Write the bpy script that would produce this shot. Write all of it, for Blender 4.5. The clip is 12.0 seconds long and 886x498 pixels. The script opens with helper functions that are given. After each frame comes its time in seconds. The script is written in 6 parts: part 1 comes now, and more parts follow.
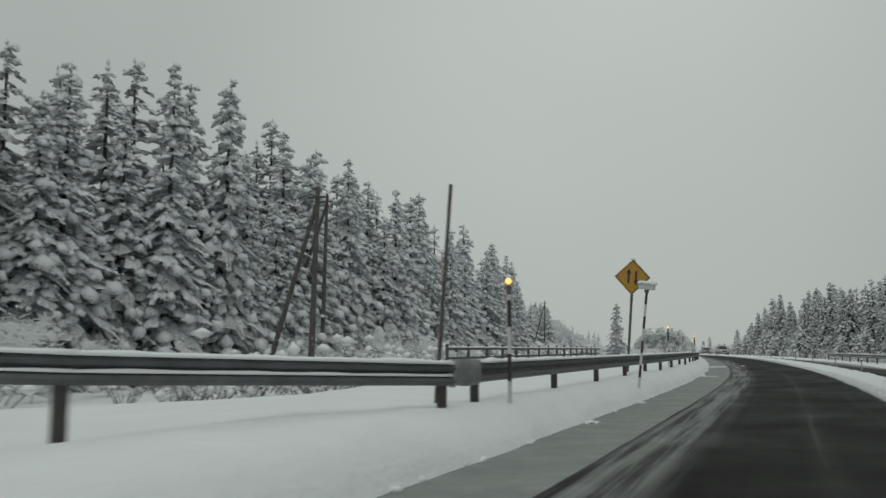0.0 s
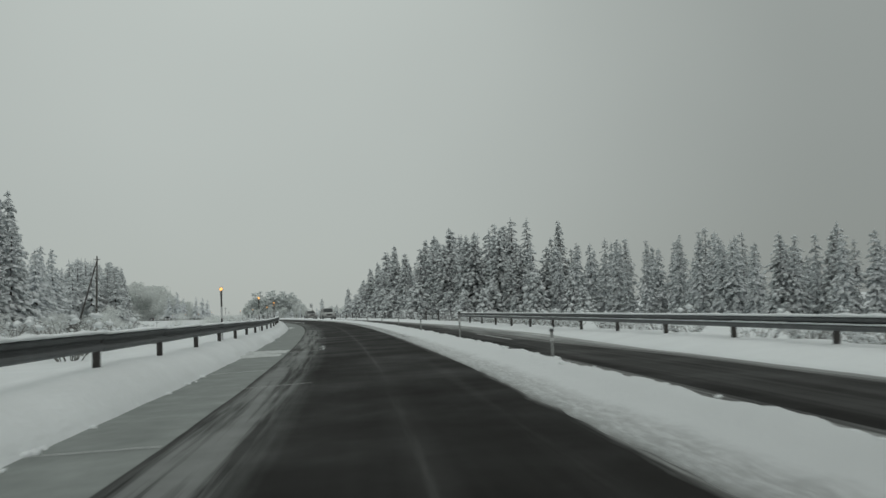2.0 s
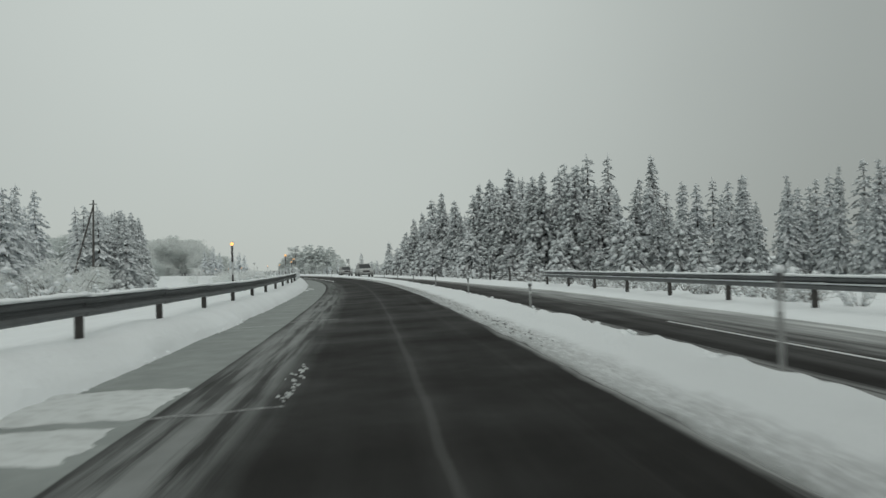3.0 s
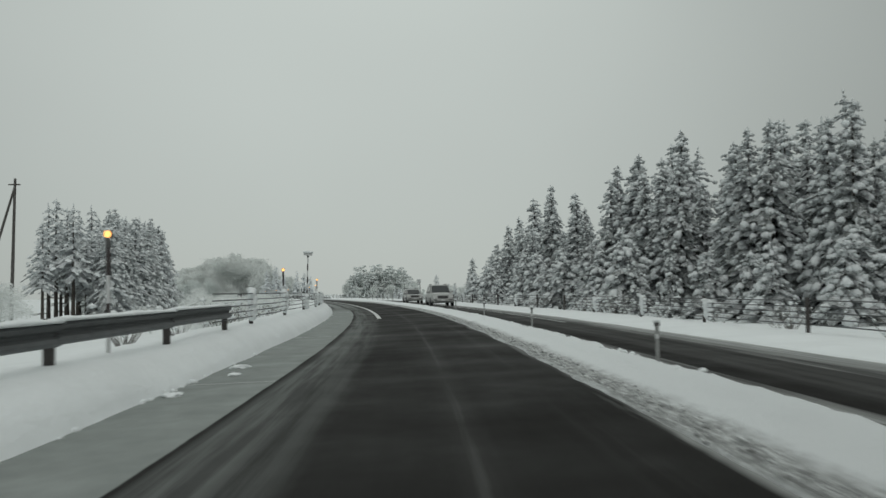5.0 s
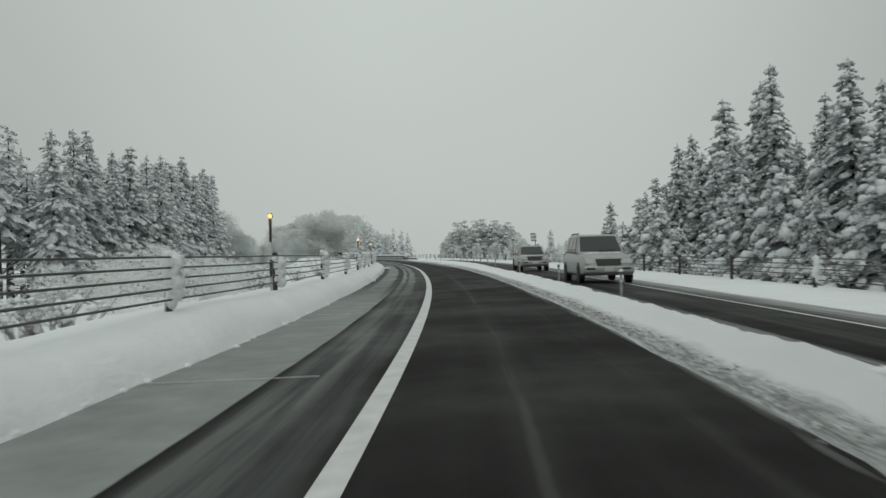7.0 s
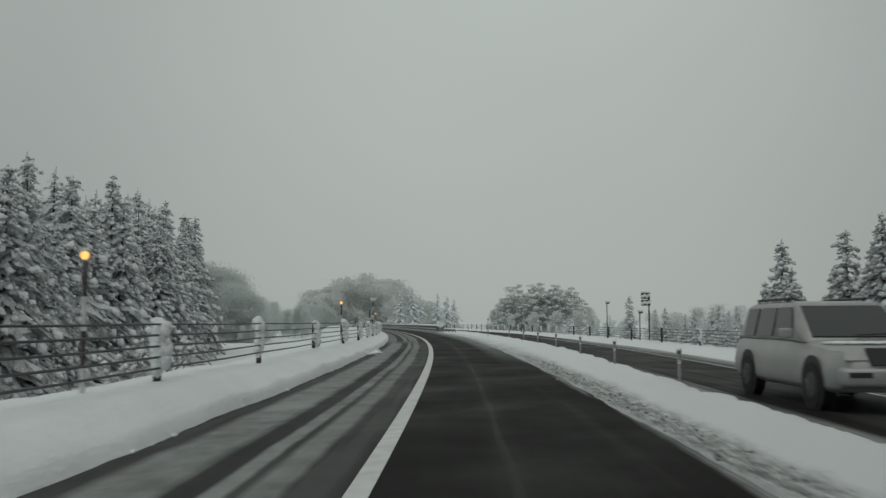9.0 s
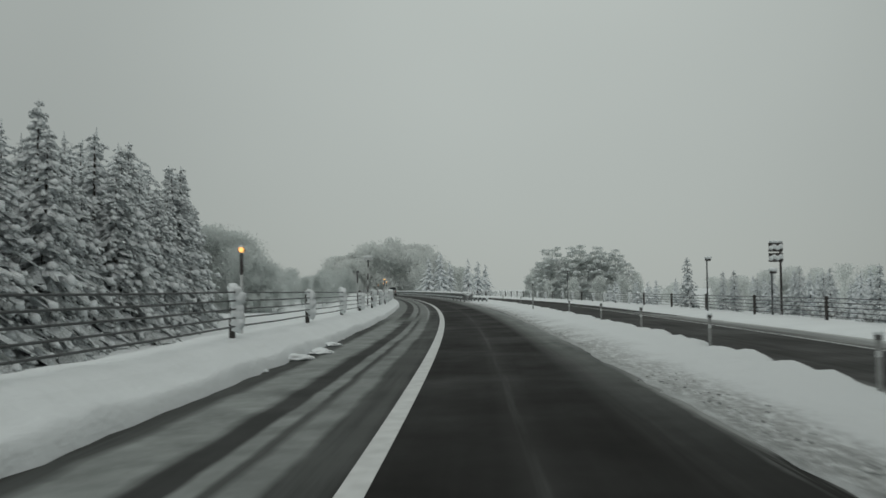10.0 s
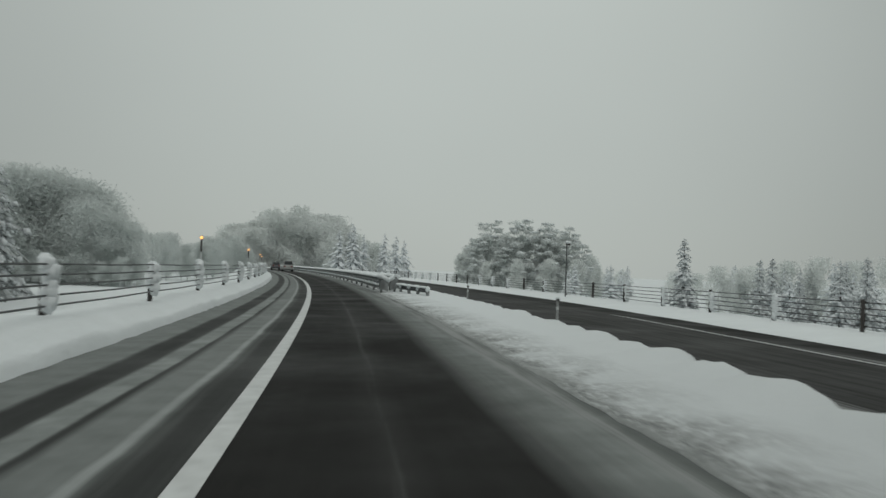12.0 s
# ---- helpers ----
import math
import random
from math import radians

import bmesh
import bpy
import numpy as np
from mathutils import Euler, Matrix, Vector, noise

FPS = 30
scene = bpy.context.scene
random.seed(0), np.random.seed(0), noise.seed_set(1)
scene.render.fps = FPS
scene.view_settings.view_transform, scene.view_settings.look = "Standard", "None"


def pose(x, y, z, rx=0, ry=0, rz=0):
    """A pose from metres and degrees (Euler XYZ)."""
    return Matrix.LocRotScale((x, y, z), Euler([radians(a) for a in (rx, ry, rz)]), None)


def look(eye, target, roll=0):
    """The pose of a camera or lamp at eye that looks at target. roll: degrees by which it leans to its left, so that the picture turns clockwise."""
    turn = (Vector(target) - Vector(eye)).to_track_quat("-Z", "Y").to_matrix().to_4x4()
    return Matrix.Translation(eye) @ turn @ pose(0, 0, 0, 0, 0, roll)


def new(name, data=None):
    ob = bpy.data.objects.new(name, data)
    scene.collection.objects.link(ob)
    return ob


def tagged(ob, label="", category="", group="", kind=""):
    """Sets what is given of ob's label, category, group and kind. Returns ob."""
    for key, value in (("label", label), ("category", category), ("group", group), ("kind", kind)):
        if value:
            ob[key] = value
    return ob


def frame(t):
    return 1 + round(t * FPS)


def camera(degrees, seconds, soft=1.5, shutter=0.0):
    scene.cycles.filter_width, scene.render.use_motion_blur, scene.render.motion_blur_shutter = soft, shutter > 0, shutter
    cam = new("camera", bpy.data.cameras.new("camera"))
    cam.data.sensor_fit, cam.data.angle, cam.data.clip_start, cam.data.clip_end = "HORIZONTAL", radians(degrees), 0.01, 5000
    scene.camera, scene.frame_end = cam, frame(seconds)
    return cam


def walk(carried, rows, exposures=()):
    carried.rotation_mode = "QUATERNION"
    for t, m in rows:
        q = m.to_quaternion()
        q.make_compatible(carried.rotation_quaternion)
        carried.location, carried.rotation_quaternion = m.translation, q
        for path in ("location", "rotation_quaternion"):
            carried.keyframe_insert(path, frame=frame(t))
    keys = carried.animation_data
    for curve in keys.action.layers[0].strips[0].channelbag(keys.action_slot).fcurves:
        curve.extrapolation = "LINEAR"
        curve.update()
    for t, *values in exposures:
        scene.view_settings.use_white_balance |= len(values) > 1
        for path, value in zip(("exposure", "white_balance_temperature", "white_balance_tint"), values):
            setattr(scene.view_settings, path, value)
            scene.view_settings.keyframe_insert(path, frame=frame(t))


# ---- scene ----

# ---- the road's line: curvature every 40 m, in 1/1000 per metre ----
CURV = (-1.24, 2.10, 0.57, 1.36, 1.74, 0.97, 1.33, 1.02, 0.76, 0.71, 0.67, 0.64, 0.62, 0.61)
STEPS = np.arange(-60, 900, 1.0)
_k = np.interp(STEPS, np.arange(0, 560, 40.0), np.array(CURV) / 1000)
_h = np.cumsum((_k + np.r_[_k[0], _k[:-1]]) / 2)
_h -= np.interp(0, STEPS, _h)
_x, _y = np.cumsum(-np.sin(_h)), np.cumsum(np.cos(_h))
_x -= np.interp(0, STEPS, _x)
_y -= np.interp(0, STEPS, _y)


def crown(d):
    """Height of the paved surface at d metres right of the driven line."""
    d = max(-8.0, min(12.0, d))
    return 0.025 * min(d, 6.6 - d)


def heading(s):
    return float(np.interp(s, STEPS, _h))


def on(s, d, z=0.0, flat=False):
    """A place s metres along the road, d to its right, z above its surface."""
    h = heading(s)
    x, y = float(np.interp(s, STEPS, _x)), float(np.interp(s, STEPS, _y))
    return Vector((x + d * math.cos(h), y + d * math.sin(h), z + (0.0 if flat else crown(d))))


def at_road(s, d, z=0.0, turn=0.0, flat=False):
    """A pose there whose y axis runs along the road."""
    p = on(s, d, z, flat)
    return pose(p.x, p.y, p.z, 0, 0, math.degrees(heading(s)) + turn)


def smooth(a, b, v):
    v = max(0.0, min(1.0, (v - a) / (b - a)))
    return v * v * (3 - 2 * v)


def opp(s):
    """How far the opposite lane has swung away from ours."""
    return -0.5 * (1 - smooth(60, 150, s)) + 2.4 * smooth(170, 245, s) + 1.6 * smooth(240, 300, s)


def crest(s):
    """Offset of the crest of the snow ridge between the lanes."""
    return 3.25 + 0.2 * (1 - smooth(98, 122, s)) + 0.90 * smooth(185, 232, s) + 0.7 * smooth(235, 300, s)


def drop(s):
    """How far the fields lie below the embankment further on."""
    return 2.7 * smooth(188, 236, s)


def verge(s):
    """How far the opposite lane's snow bank draws back for a stretch."""
    return 0.7 * smooth(62, 80, s) * (1 - smooth(100, 122, s))


def rail_line(s):
    """Offset of the guardrail, and of the fence that follows it."""
    return -4.25 + 0.15 * smooth(240, 300, s)


def rise(s):
    """How much higher the left bank, and what stands on it, lies at s."""
    return float(np.interp(s, (-60, 50, 72, 90, 106, 128, 142, 160, 182, 226, 240, 262, 900), (0.17, 0.17, 0.09, 0.02, 0.06, 0.15, 0.17, 0.14, 0.11, 0.11, 0.06, 0.0, 0.0)))


# ---- camera ----
cam = camera(52.2, 12.0, soft=1.5, shutter=0.2)
ROWS = [  # seconds, x, y, z, heading to the left, pitch up, lean
    (0, 0.000, 0.000, 1.26, 20.09, 6.30, 0.00),
    (0.3, 0.019, 5.476, 1.26, 18.20, 6.24, -0.25),
    (0.5, 0.046, 9.212, 1.26, 12.12, 4.90, -0.18),
    (0.6, 0.062, 11.106, 1.26, 10.10, 4.65, -1.31),
    (0.7, 0.079, 13.040, 1.26, 7.48, 4.10, -1.54),
    (0.8, 0.096, 14.970, 1.26, 5.25, 3.82, -1.78),
    (0.9, 0.113, 16.910, 1.26, 3.74, 3.60, -2.02),
    (1, 0.131, 18.849, 1.26, 2.12, 3.31, -2.25),
    (1.5, 0.183, 28.911, 1.26, -3.85, 3.40, -1.70),
    (2, 0.104, 39.397, 1.26, -3.51, 3.68, -2.25),
    (2.5, -0.197, 50.304, 1.26, -0.82, 1.77, -2.86),
    (3, -0.722, 61.627, 1.26, -0.79, 1.03, -1.81),
    (3.5, -1.414, 73.052, 1.26, 0.33, 0.58, 0.53),
    (3.7, -1.720, 77.563, 1.26, 0.69, 0.45, -0.58),
    (5.3, -4.613, 112.434, 1.26, 4.76, 2.88, -0.20),
    (5.5, -5.047, 116.638, 1.26, 5.13, 2.28, 0.20),
    (6, -6.219, 126.996, 1.26, 5.72, 1.91, -1.99),
    (6.3, -6.988, 133.140, 1.26, 6.46, 1.95, -0.30),
    (6.5, -7.532, 137.230, 1.26, 7.47, 1.11, -0.88),
    (7, -9.004, 147.433, 1.26, 10.72, 0.21, -1.17),
    (7.5, -10.647, 157.603, 1.26, 12.18, 2.53, -1.23),
    (9.3, -17.894, 193.892, 1.26, 14.79, 4.54, 0.74),
    (9.5, -18.799, 197.883, 1.26, 15.05, 4.41, 1.65),
    (10, -21.125, 207.809, 1.26, 15.90, 2.55, -0.51),
    (10.5, -23.544, 217.657, 1.26, 15.04, -0.27, 2.06),
    (11, -26.065, 227.425, 1.26, 13.88, 0.44, 1.77),
    (11.2, -27.103, 231.309, 1.26, 15.00, 0.27, 1.77),
    (11.5, -28.693, 237.110, 1.26, 15.11, 2.21, -0.36),
    (11.7, -29.776, 240.960, 1.26, 12.76, 1.89, 1.96),
    (12, -31.385, 246.719, 1.26, 10.57, 1.33, 2.14),
]


def eye_pose(x, y, z, yaw, pitch, lean):
    p, w = radians(pitch), radians(yaw)
    ahead = Vector((-math.sin(w) * math.cos(p), math.cos(w) * math.cos(p), math.sin(p)))
    return look((x, y, z), Vector((x, y, z)) + 2 * ahead, lean)


walk(cam, [(t, eye_pose(*r)) for t, *r in ROWS],
     [(0, -0.12), (1.0, -0.12), (2.0, -0.12), (2.5, 0.0), (3.5, 0.10), (5.5, 0.0), (6.5, 0.02), (7.0, 0.08), (7.7, 0.0), (9.3, -0.28), (9.6, -0.28), (10.0, -0.2), (10.4, 0.0), (11.5, 0.0), (12.0, -0.1)])

# ---- light: a closed, snowing winter sky and a sun that hardly comes through ----
world = bpy.data.worlds.new("overcast_sky")
scene.world = world
world.use_nodes = True
wn, wl = world.node_tree.nodes, world.node_tree.links
wn.clear()
w_out, w_bg = wn.new("ShaderNodeOutputWorld"), wn.new("ShaderNodeBackground")
w_sky, w_mix, w_ramp = wn.new("ShaderNodeTexSky"), wn.new("ShaderNodeMix"), wn.new("ShaderNodeValToRGB")
w_co, w_sep, w_noise, w_gain = wn.new("ShaderNodeTexCoord"), wn.new("ShaderNodeSeparateXYZ"), wn.new("ShaderNodeTexNoise"), wn.new("ShaderNodeMix")
w_sky.sky_type, w_sky.sun_disc = "NISHITA", False
w_sky.sun_elevation, w_sky.sun_rotation = radians(28), radians(150)
w_mix.data_type = w_gain.data_type = "RGBA"
w_gain.blend_type = "MULTIPLY"
w_mix.inputs[0].default_value = 0.998
w_ramp.color_ramp.elements[0].position, w_ramp.color_ramp.elements[0].color = 0.0, (0.492, 0.532, 0.505, 1)
w_ramp.color_ramp.elements[1].position, w_ramp.color_ramp.elements[1].color = 0.36, (0.585, 0.637, 0.605, 1)
w_top = w_ramp.color_ramp.elements.new(0.85)
w_top.color = (0.80, 0.868, 0.830, 1)
# the cloud is thinnest ahead, where the road leads
w_dot, w_map, w_ahead = wn.new("ShaderNodeVectorMath"), wn.new("ShaderNodeMapRange"), wn.new("ShaderNodeVectorMath")
w_dot.operation, w_ahead.operation = "DOT_PRODUCT", "SCALE"
w_dot.inputs[1].default_value = (-0.115, 0.986, 0.12)
w_map.interpolation_type = "SMOOTHSTEP"
for sock, v in zip(w_map.inputs[1:5], (0.83, 1.0, 0.80, 1.01)):
    sock.default_value = v
w_noise.inputs["Scale"].default_value, w_noise.inputs["Detail"].default_value = 1.6, 3.0
w_gain.inputs[0].default_value = 0.20
w_bg.inputs["Strength"].default_value = 1.0
wl.new(w_co.outputs["Generated"], w_sep.inputs[0])
wl.new(w_sep.outputs["Z"], w_ramp.inputs[0])
wl.new(w_co.outputs["Generated"], w_noise.inputs["Vector"])
wl.new(w_co.outputs["Generated"], w_dot.inputs[0])
wl.new(w_dot.outputs["Value"], w_map.inputs[0])
wl.new(w_ramp.outputs[0], w_ahead.inputs[0])
wl.new(w_map.outputs[0], w_ahead.inputs["Scale"])
# and thickens to the right of the road
w_side, w_thick = wn.new("ShaderNodeMapRange"), wn.new("ShaderNodeVectorMath")
w_side.interpolation_type, w_thick.operation = "SMOOTHSTEP", "SCALE"
for sock, v in zip(w_side.inputs[1:5], (-0.16, 0.50, 1.0, 0.78)):
    sock.default_value = v
wl.new(w_sep.outputs["X"], w_side.inputs[0])
wl.new(w_ahead.outputs[0], w_thick.inputs[0])
wl.new(w_side.outputs[0], w_thick.inputs["Scale"])
wl.new(w_thick.outputs[0], w_gain.inputs["A"])
wl.new(w_noise.outputs["Fac"], w_gain.inputs["B"])
wl.new(w_sky.outputs[0], w_mix.inputs["A"])
wl.new(w_gain.outputs["Result"], w_mix.inputs["B"])
wl.new(w_mix.outputs["Result"], w_bg.inputs["Color"])
wl.new(w_bg.outputs[0], w_out.inputs[0])

sun = new("sun", bpy.data.lights.new("sun", "SUN"))
sun.data.energy, sun.data.angle, sun.data.color = 0.5, radians(40), (1.0, 0.98, 0.95)
sun.matrix_world = look((0, 0, 50), (-12, 30, 0))

# ---- materials ----


def material(name):
    m = bpy.data.materials.new(name)
    m.use_nodes = True
    n = m.node_tree.nodes
    return m, n, m.node_tree.links, n["Principled BSDF"]


def tex(n, l, kind, scale, detail=4.0, coord="Object", vec=None, rough=0.55):
    t = n.new("ShaderNodeTexNoise" if kind == "noise" else "ShaderNodeTexVoronoi")
    t.inputs["Scale"].default_value = scale
    if kind == "noise":
        t.inputs["Detail"].default_value, t.inputs["Roughness"].default_value = detail, rough
    if vec is None:
        c = n.new("ShaderNodeTexCoord")
        vec = c.outputs[coord]
    l.new(vec, t.inputs["Vector"])
    return t.outputs["Fac"] if kind == "noise" else t.outputs["Distance"]


def ramp(n, l, fac, stops):
    r = n.new("ShaderNodeValToRGB")
    while len(r.color_ramp.elements) < len(stops):
        r.color_ramp.elements.new(0.5)
    for e, (p, c) in zip(r.color_ramp.elements, stops):
        e.position, e.color = p, (*c, 1) if len(c) == 3 else c
    l.new(fac, r.inputs[0])
    return r.outputs[0]


def mixed(n, l, fac, a, b):
    m = n.new("ShaderNodeMix")
    m.data_type = "RGBA"
    for sock, v in ((m.inputs[0], fac), (m.inputs["A"], a), (m.inputs["B"], b)):
        if isinstance(v, (int, float)):
            sock.default_value = v
        elif isinstance(v, tuple):
            sock.default_value = (*v, 1)
        else:
            l.new(v, sock)
    return m.outputs["Result"]


def maths(n, l, op, a, b=None, clamp=False):
    m = n.new("ShaderNodeMath")
    m.operation, m.use_clamp = op, clamp
    for sock, v in ((m.inputs[0], a), (m.inputs[1], b)):
        if v is None:
            continue
        if isinstance(v, (int, float)):
            sock.default_value = v
        else:
            l.new(v, sock)
    return m.outputs[0]


def bump(n, l, height, strength, distance, shader):
    b = n.new("ShaderNodeBump")
    b.inputs["Strength"].default_value, b.inputs["Distance"].default_value = strength, distance
    l.new(height, b.inputs["Height"])
    l.new(b.outputs[0], shader.inputs["Normal"])


def plain(name, colour, rough=0.6, metal=0.0, vary=0.15, scale=6.0):
    """A painted or bare surface with faint mottling."""
    m, n, l, s = material(name)
    t = tex(n, l, "noise", scale, 5.0)
    dark = tuple(c * (1 - vary) for c in colour)
    light = tuple(min(1.0, c * (1 + vary)) for c in colour)
    l.new(ramp(n, l, t, [(0.3, dark), (0.7, light)]), s.inputs["Base Color"])
    l.new(maths(n, l, "MULTIPLY_ADD", t, 0.2, False), s.inputs["Roughness"])
    s.inputs["Roughness"].links[0].from_node.inputs[2].default_value = rough - 0.1
    s.inputs["Metallic"].default_value = metal
    return m


def snow_material(name, base=(0.80, 0.83, 0.84), dirt=(0.45, 0.45, 0.43), amount=0.0, fine=9.0, relief=0.0):
    m, n, l, s = material(name)
    big, small = tex(n, l, "noise", 0.6, 4.0), tex(n, l, "noise", fine, 6.0)
    c = ramp(n, l, big, [(0.3, tuple(v * 0.93 for v in base)), (0.7, base)])
    d = maths(n, l, "MULTIPLY", ramp(n, l, small, [(0.45, (0, 0, 0)), (0.7, (1, 1, 1))]), amount)
    l.new(mixed(n, l, d, c, dirt), s.inputs["Base Color"])
    s.inputs["Roughness"].default_value = 0.75
    s.inputs["Specular IOR Level"].default_value = 0.2
    height = maths(n, l, "ADD", maths(n, l, "MULTIPLY", big, 1.5), small)
    if relief:
        height = maths(n, l, "ADD", height, maths(n, l, "MULTIPLY", tex(n, l, "noise", 2.4, 5.0, rough=0.5), relief))
    bump(n, l, height, 0.5, 0.05, s)
    return m


SNOW = snow_material("fresh_snow")
BANK_SNOW = snow_material("ploughed_bank_snow", amount=0.05, fine=11.0, relief=1.6)
SLUSH_SNOW = snow_material("slushy_snow", (0.56, 0.585, 0.58), (0.30, 0.31, 0.305), 0.5, 5.0)
SNOW_FIELD = snow_material("field_snow", (0.78, 0.81, 0.82), amount=0.06, fine=0.8)


def ridge_material():
    """White crest; churned, dirty slush towards the carriageways."""
    m, n, l, s = material("ploughed_snow")
    uv = n.new("ShaderNodeUVMap")
    sep = n.new("ShaderNodeSeparateXYZ")
    l.new(uv.outputs[0], sep.inputs[0])
    chunk = tex(n, l, "noise", 11.0, 8.0, rough=0.75)
    big = tex(n, l, "noise", 0.55, 4.0)
    long = n.new("ShaderNodeVectorMath")
    long.operation = "MULTIPLY"
    l.new(uv.outputs[0], long.inputs[0])
    long.inputs[1].default_value = (1.1, 18.0, 1.0)
    row = tex(n, l, "noise", 1.6, 7.0, vec=long.outputs[0], rough=0.7)
    edge = maths(n, l, "ADD", sep.outputs["Y"], maths(n, l, "MULTIPLY", maths(n, l, "SUBTRACT", big, 0.5), 0.14))
    edge = maths(n, l, "ADD", edge, maths(n, l, "MULTIPLY", maths(n, l, "SUBTRACT", chunk, 0.5), 0.10))
    late = maths(n, l, "DIVIDE", maths(n, l, "SUBTRACT", sep.outputs["X"], 212.0), 22.0, True)
    early = maths(n, l, "SUBTRACT", 1.0, late)
    grit = ramp(n, l, maths(n, l, "ADD", maths(n, l, "MULTIPLY", row, 0.5), maths(n, l, "MULTIPLY", chunk, 0.5)), [(0.36, (0.06, 0.061, 0.06)), (0.48, (0.24, 0.246, 0.242)), (0.58, (0.66, 0.68, 0.68))])
    film = ramp(n, l, chunk, [(0.3, (0.30, 0.31, 0.305)), (0.7, (0.46, 0.475, 0.47))])
    gritty = maths(n, l, "DIVIDE", maths(n, l, "SUBTRACT", sep.outputs["X"], 70.0), 40.0, True)
    # at first a thin pale lip, then a churned, gritty foot; later a smooth grey film and a thin gritty seam
    foot = maths(n, l, "MULTIPLY", ramp(n, l, edge, [(0.0, (0.3, 0.3, 0.3)), (0.05, (1, 1, 1)), (0.16, (0.9, 0.9, 0.9)), (0.28, (0, 0, 0))]), maths(n, l, "MULTIPLY", early, maths(n, l, "ADD", maths(n, l, "MULTIPLY", gritty, 0.5), 0.5)))
    lip = maths(n, l, "MULTIPLY", ramp(n, l, edge, [(0.0, (1, 1, 1)), (0.03, (0.6, 0.6, 0.6)), (0.06, (0, 0, 0))]), maths(n, l, "SUBTRACT", early, maths(n, l, "MULTIPLY", gritty, 0.8), True))
    sheet = maths(n, l, "MULTIPLY", ramp(n, l, edge, [(0.02, (1, 1, 1)), (0.10, (0, 0, 0))]), late)
    tufts = ramp(n, l, tex(n, l, "noise", 0.8, 5.0), [(0.40, (0.3, 0.3, 0.3)), (0.56, (1, 1, 1))])
    seam = maths(n, l, "MULTIPLY", maths(n, l, "MULTIPLY", ramp(n, l, edge, [(0.02, (0.2, 0.2, 0.2)), (0.05, (1, 1, 1)), (0.09, (0.75, 0.75, 0.75)), (0.22, (0.35, 0.35, 0.35)), (0.36, (0, 0, 0))]), late), tufts)
    c = mixed(n, l, foot, (0.80, 0.83, 0.84), grit)
    c = mixed(n, l, lip, c, film)
    c = mixed(n, l, sheet, c, film)
    l.new(mixed(n, l, seam, c, grit), s.inputs["Base Color"])
    s.inputs["Roughness"].default_value = 0.7
    bump(n, l, chunk, 0.8, 0.07, s)
    return m


def grit_material():
    """Clods of slush, each from grit-black to nearly white."""
    m, n, l, s = material("gritty_slush")
    g = n.new("ShaderNodeNewGeometry")
    f = tex(n, l, "noise", 25.0, 4.0)
    t = maths(n, l, "ADD", maths(n, l, "MULTIPLY", g.outputs["Random Per Island"], 0.7), maths(n, l, "MULTIPLY", f, 0.3))
    l.new(ramp(n, l, t, [(0.12, (0.08, 0.081, 0.08)), (0.4, (0.26, 0.266, 0.262)), (0.65, (0.66, 0.68, 0.68))]), s.inputs["Base Color"])
    s.inputs["Roughness"].default_value = 0.75
    bump(n, l, f, 0.5, 0.02, s)
    return m


GRIT = grit_material()


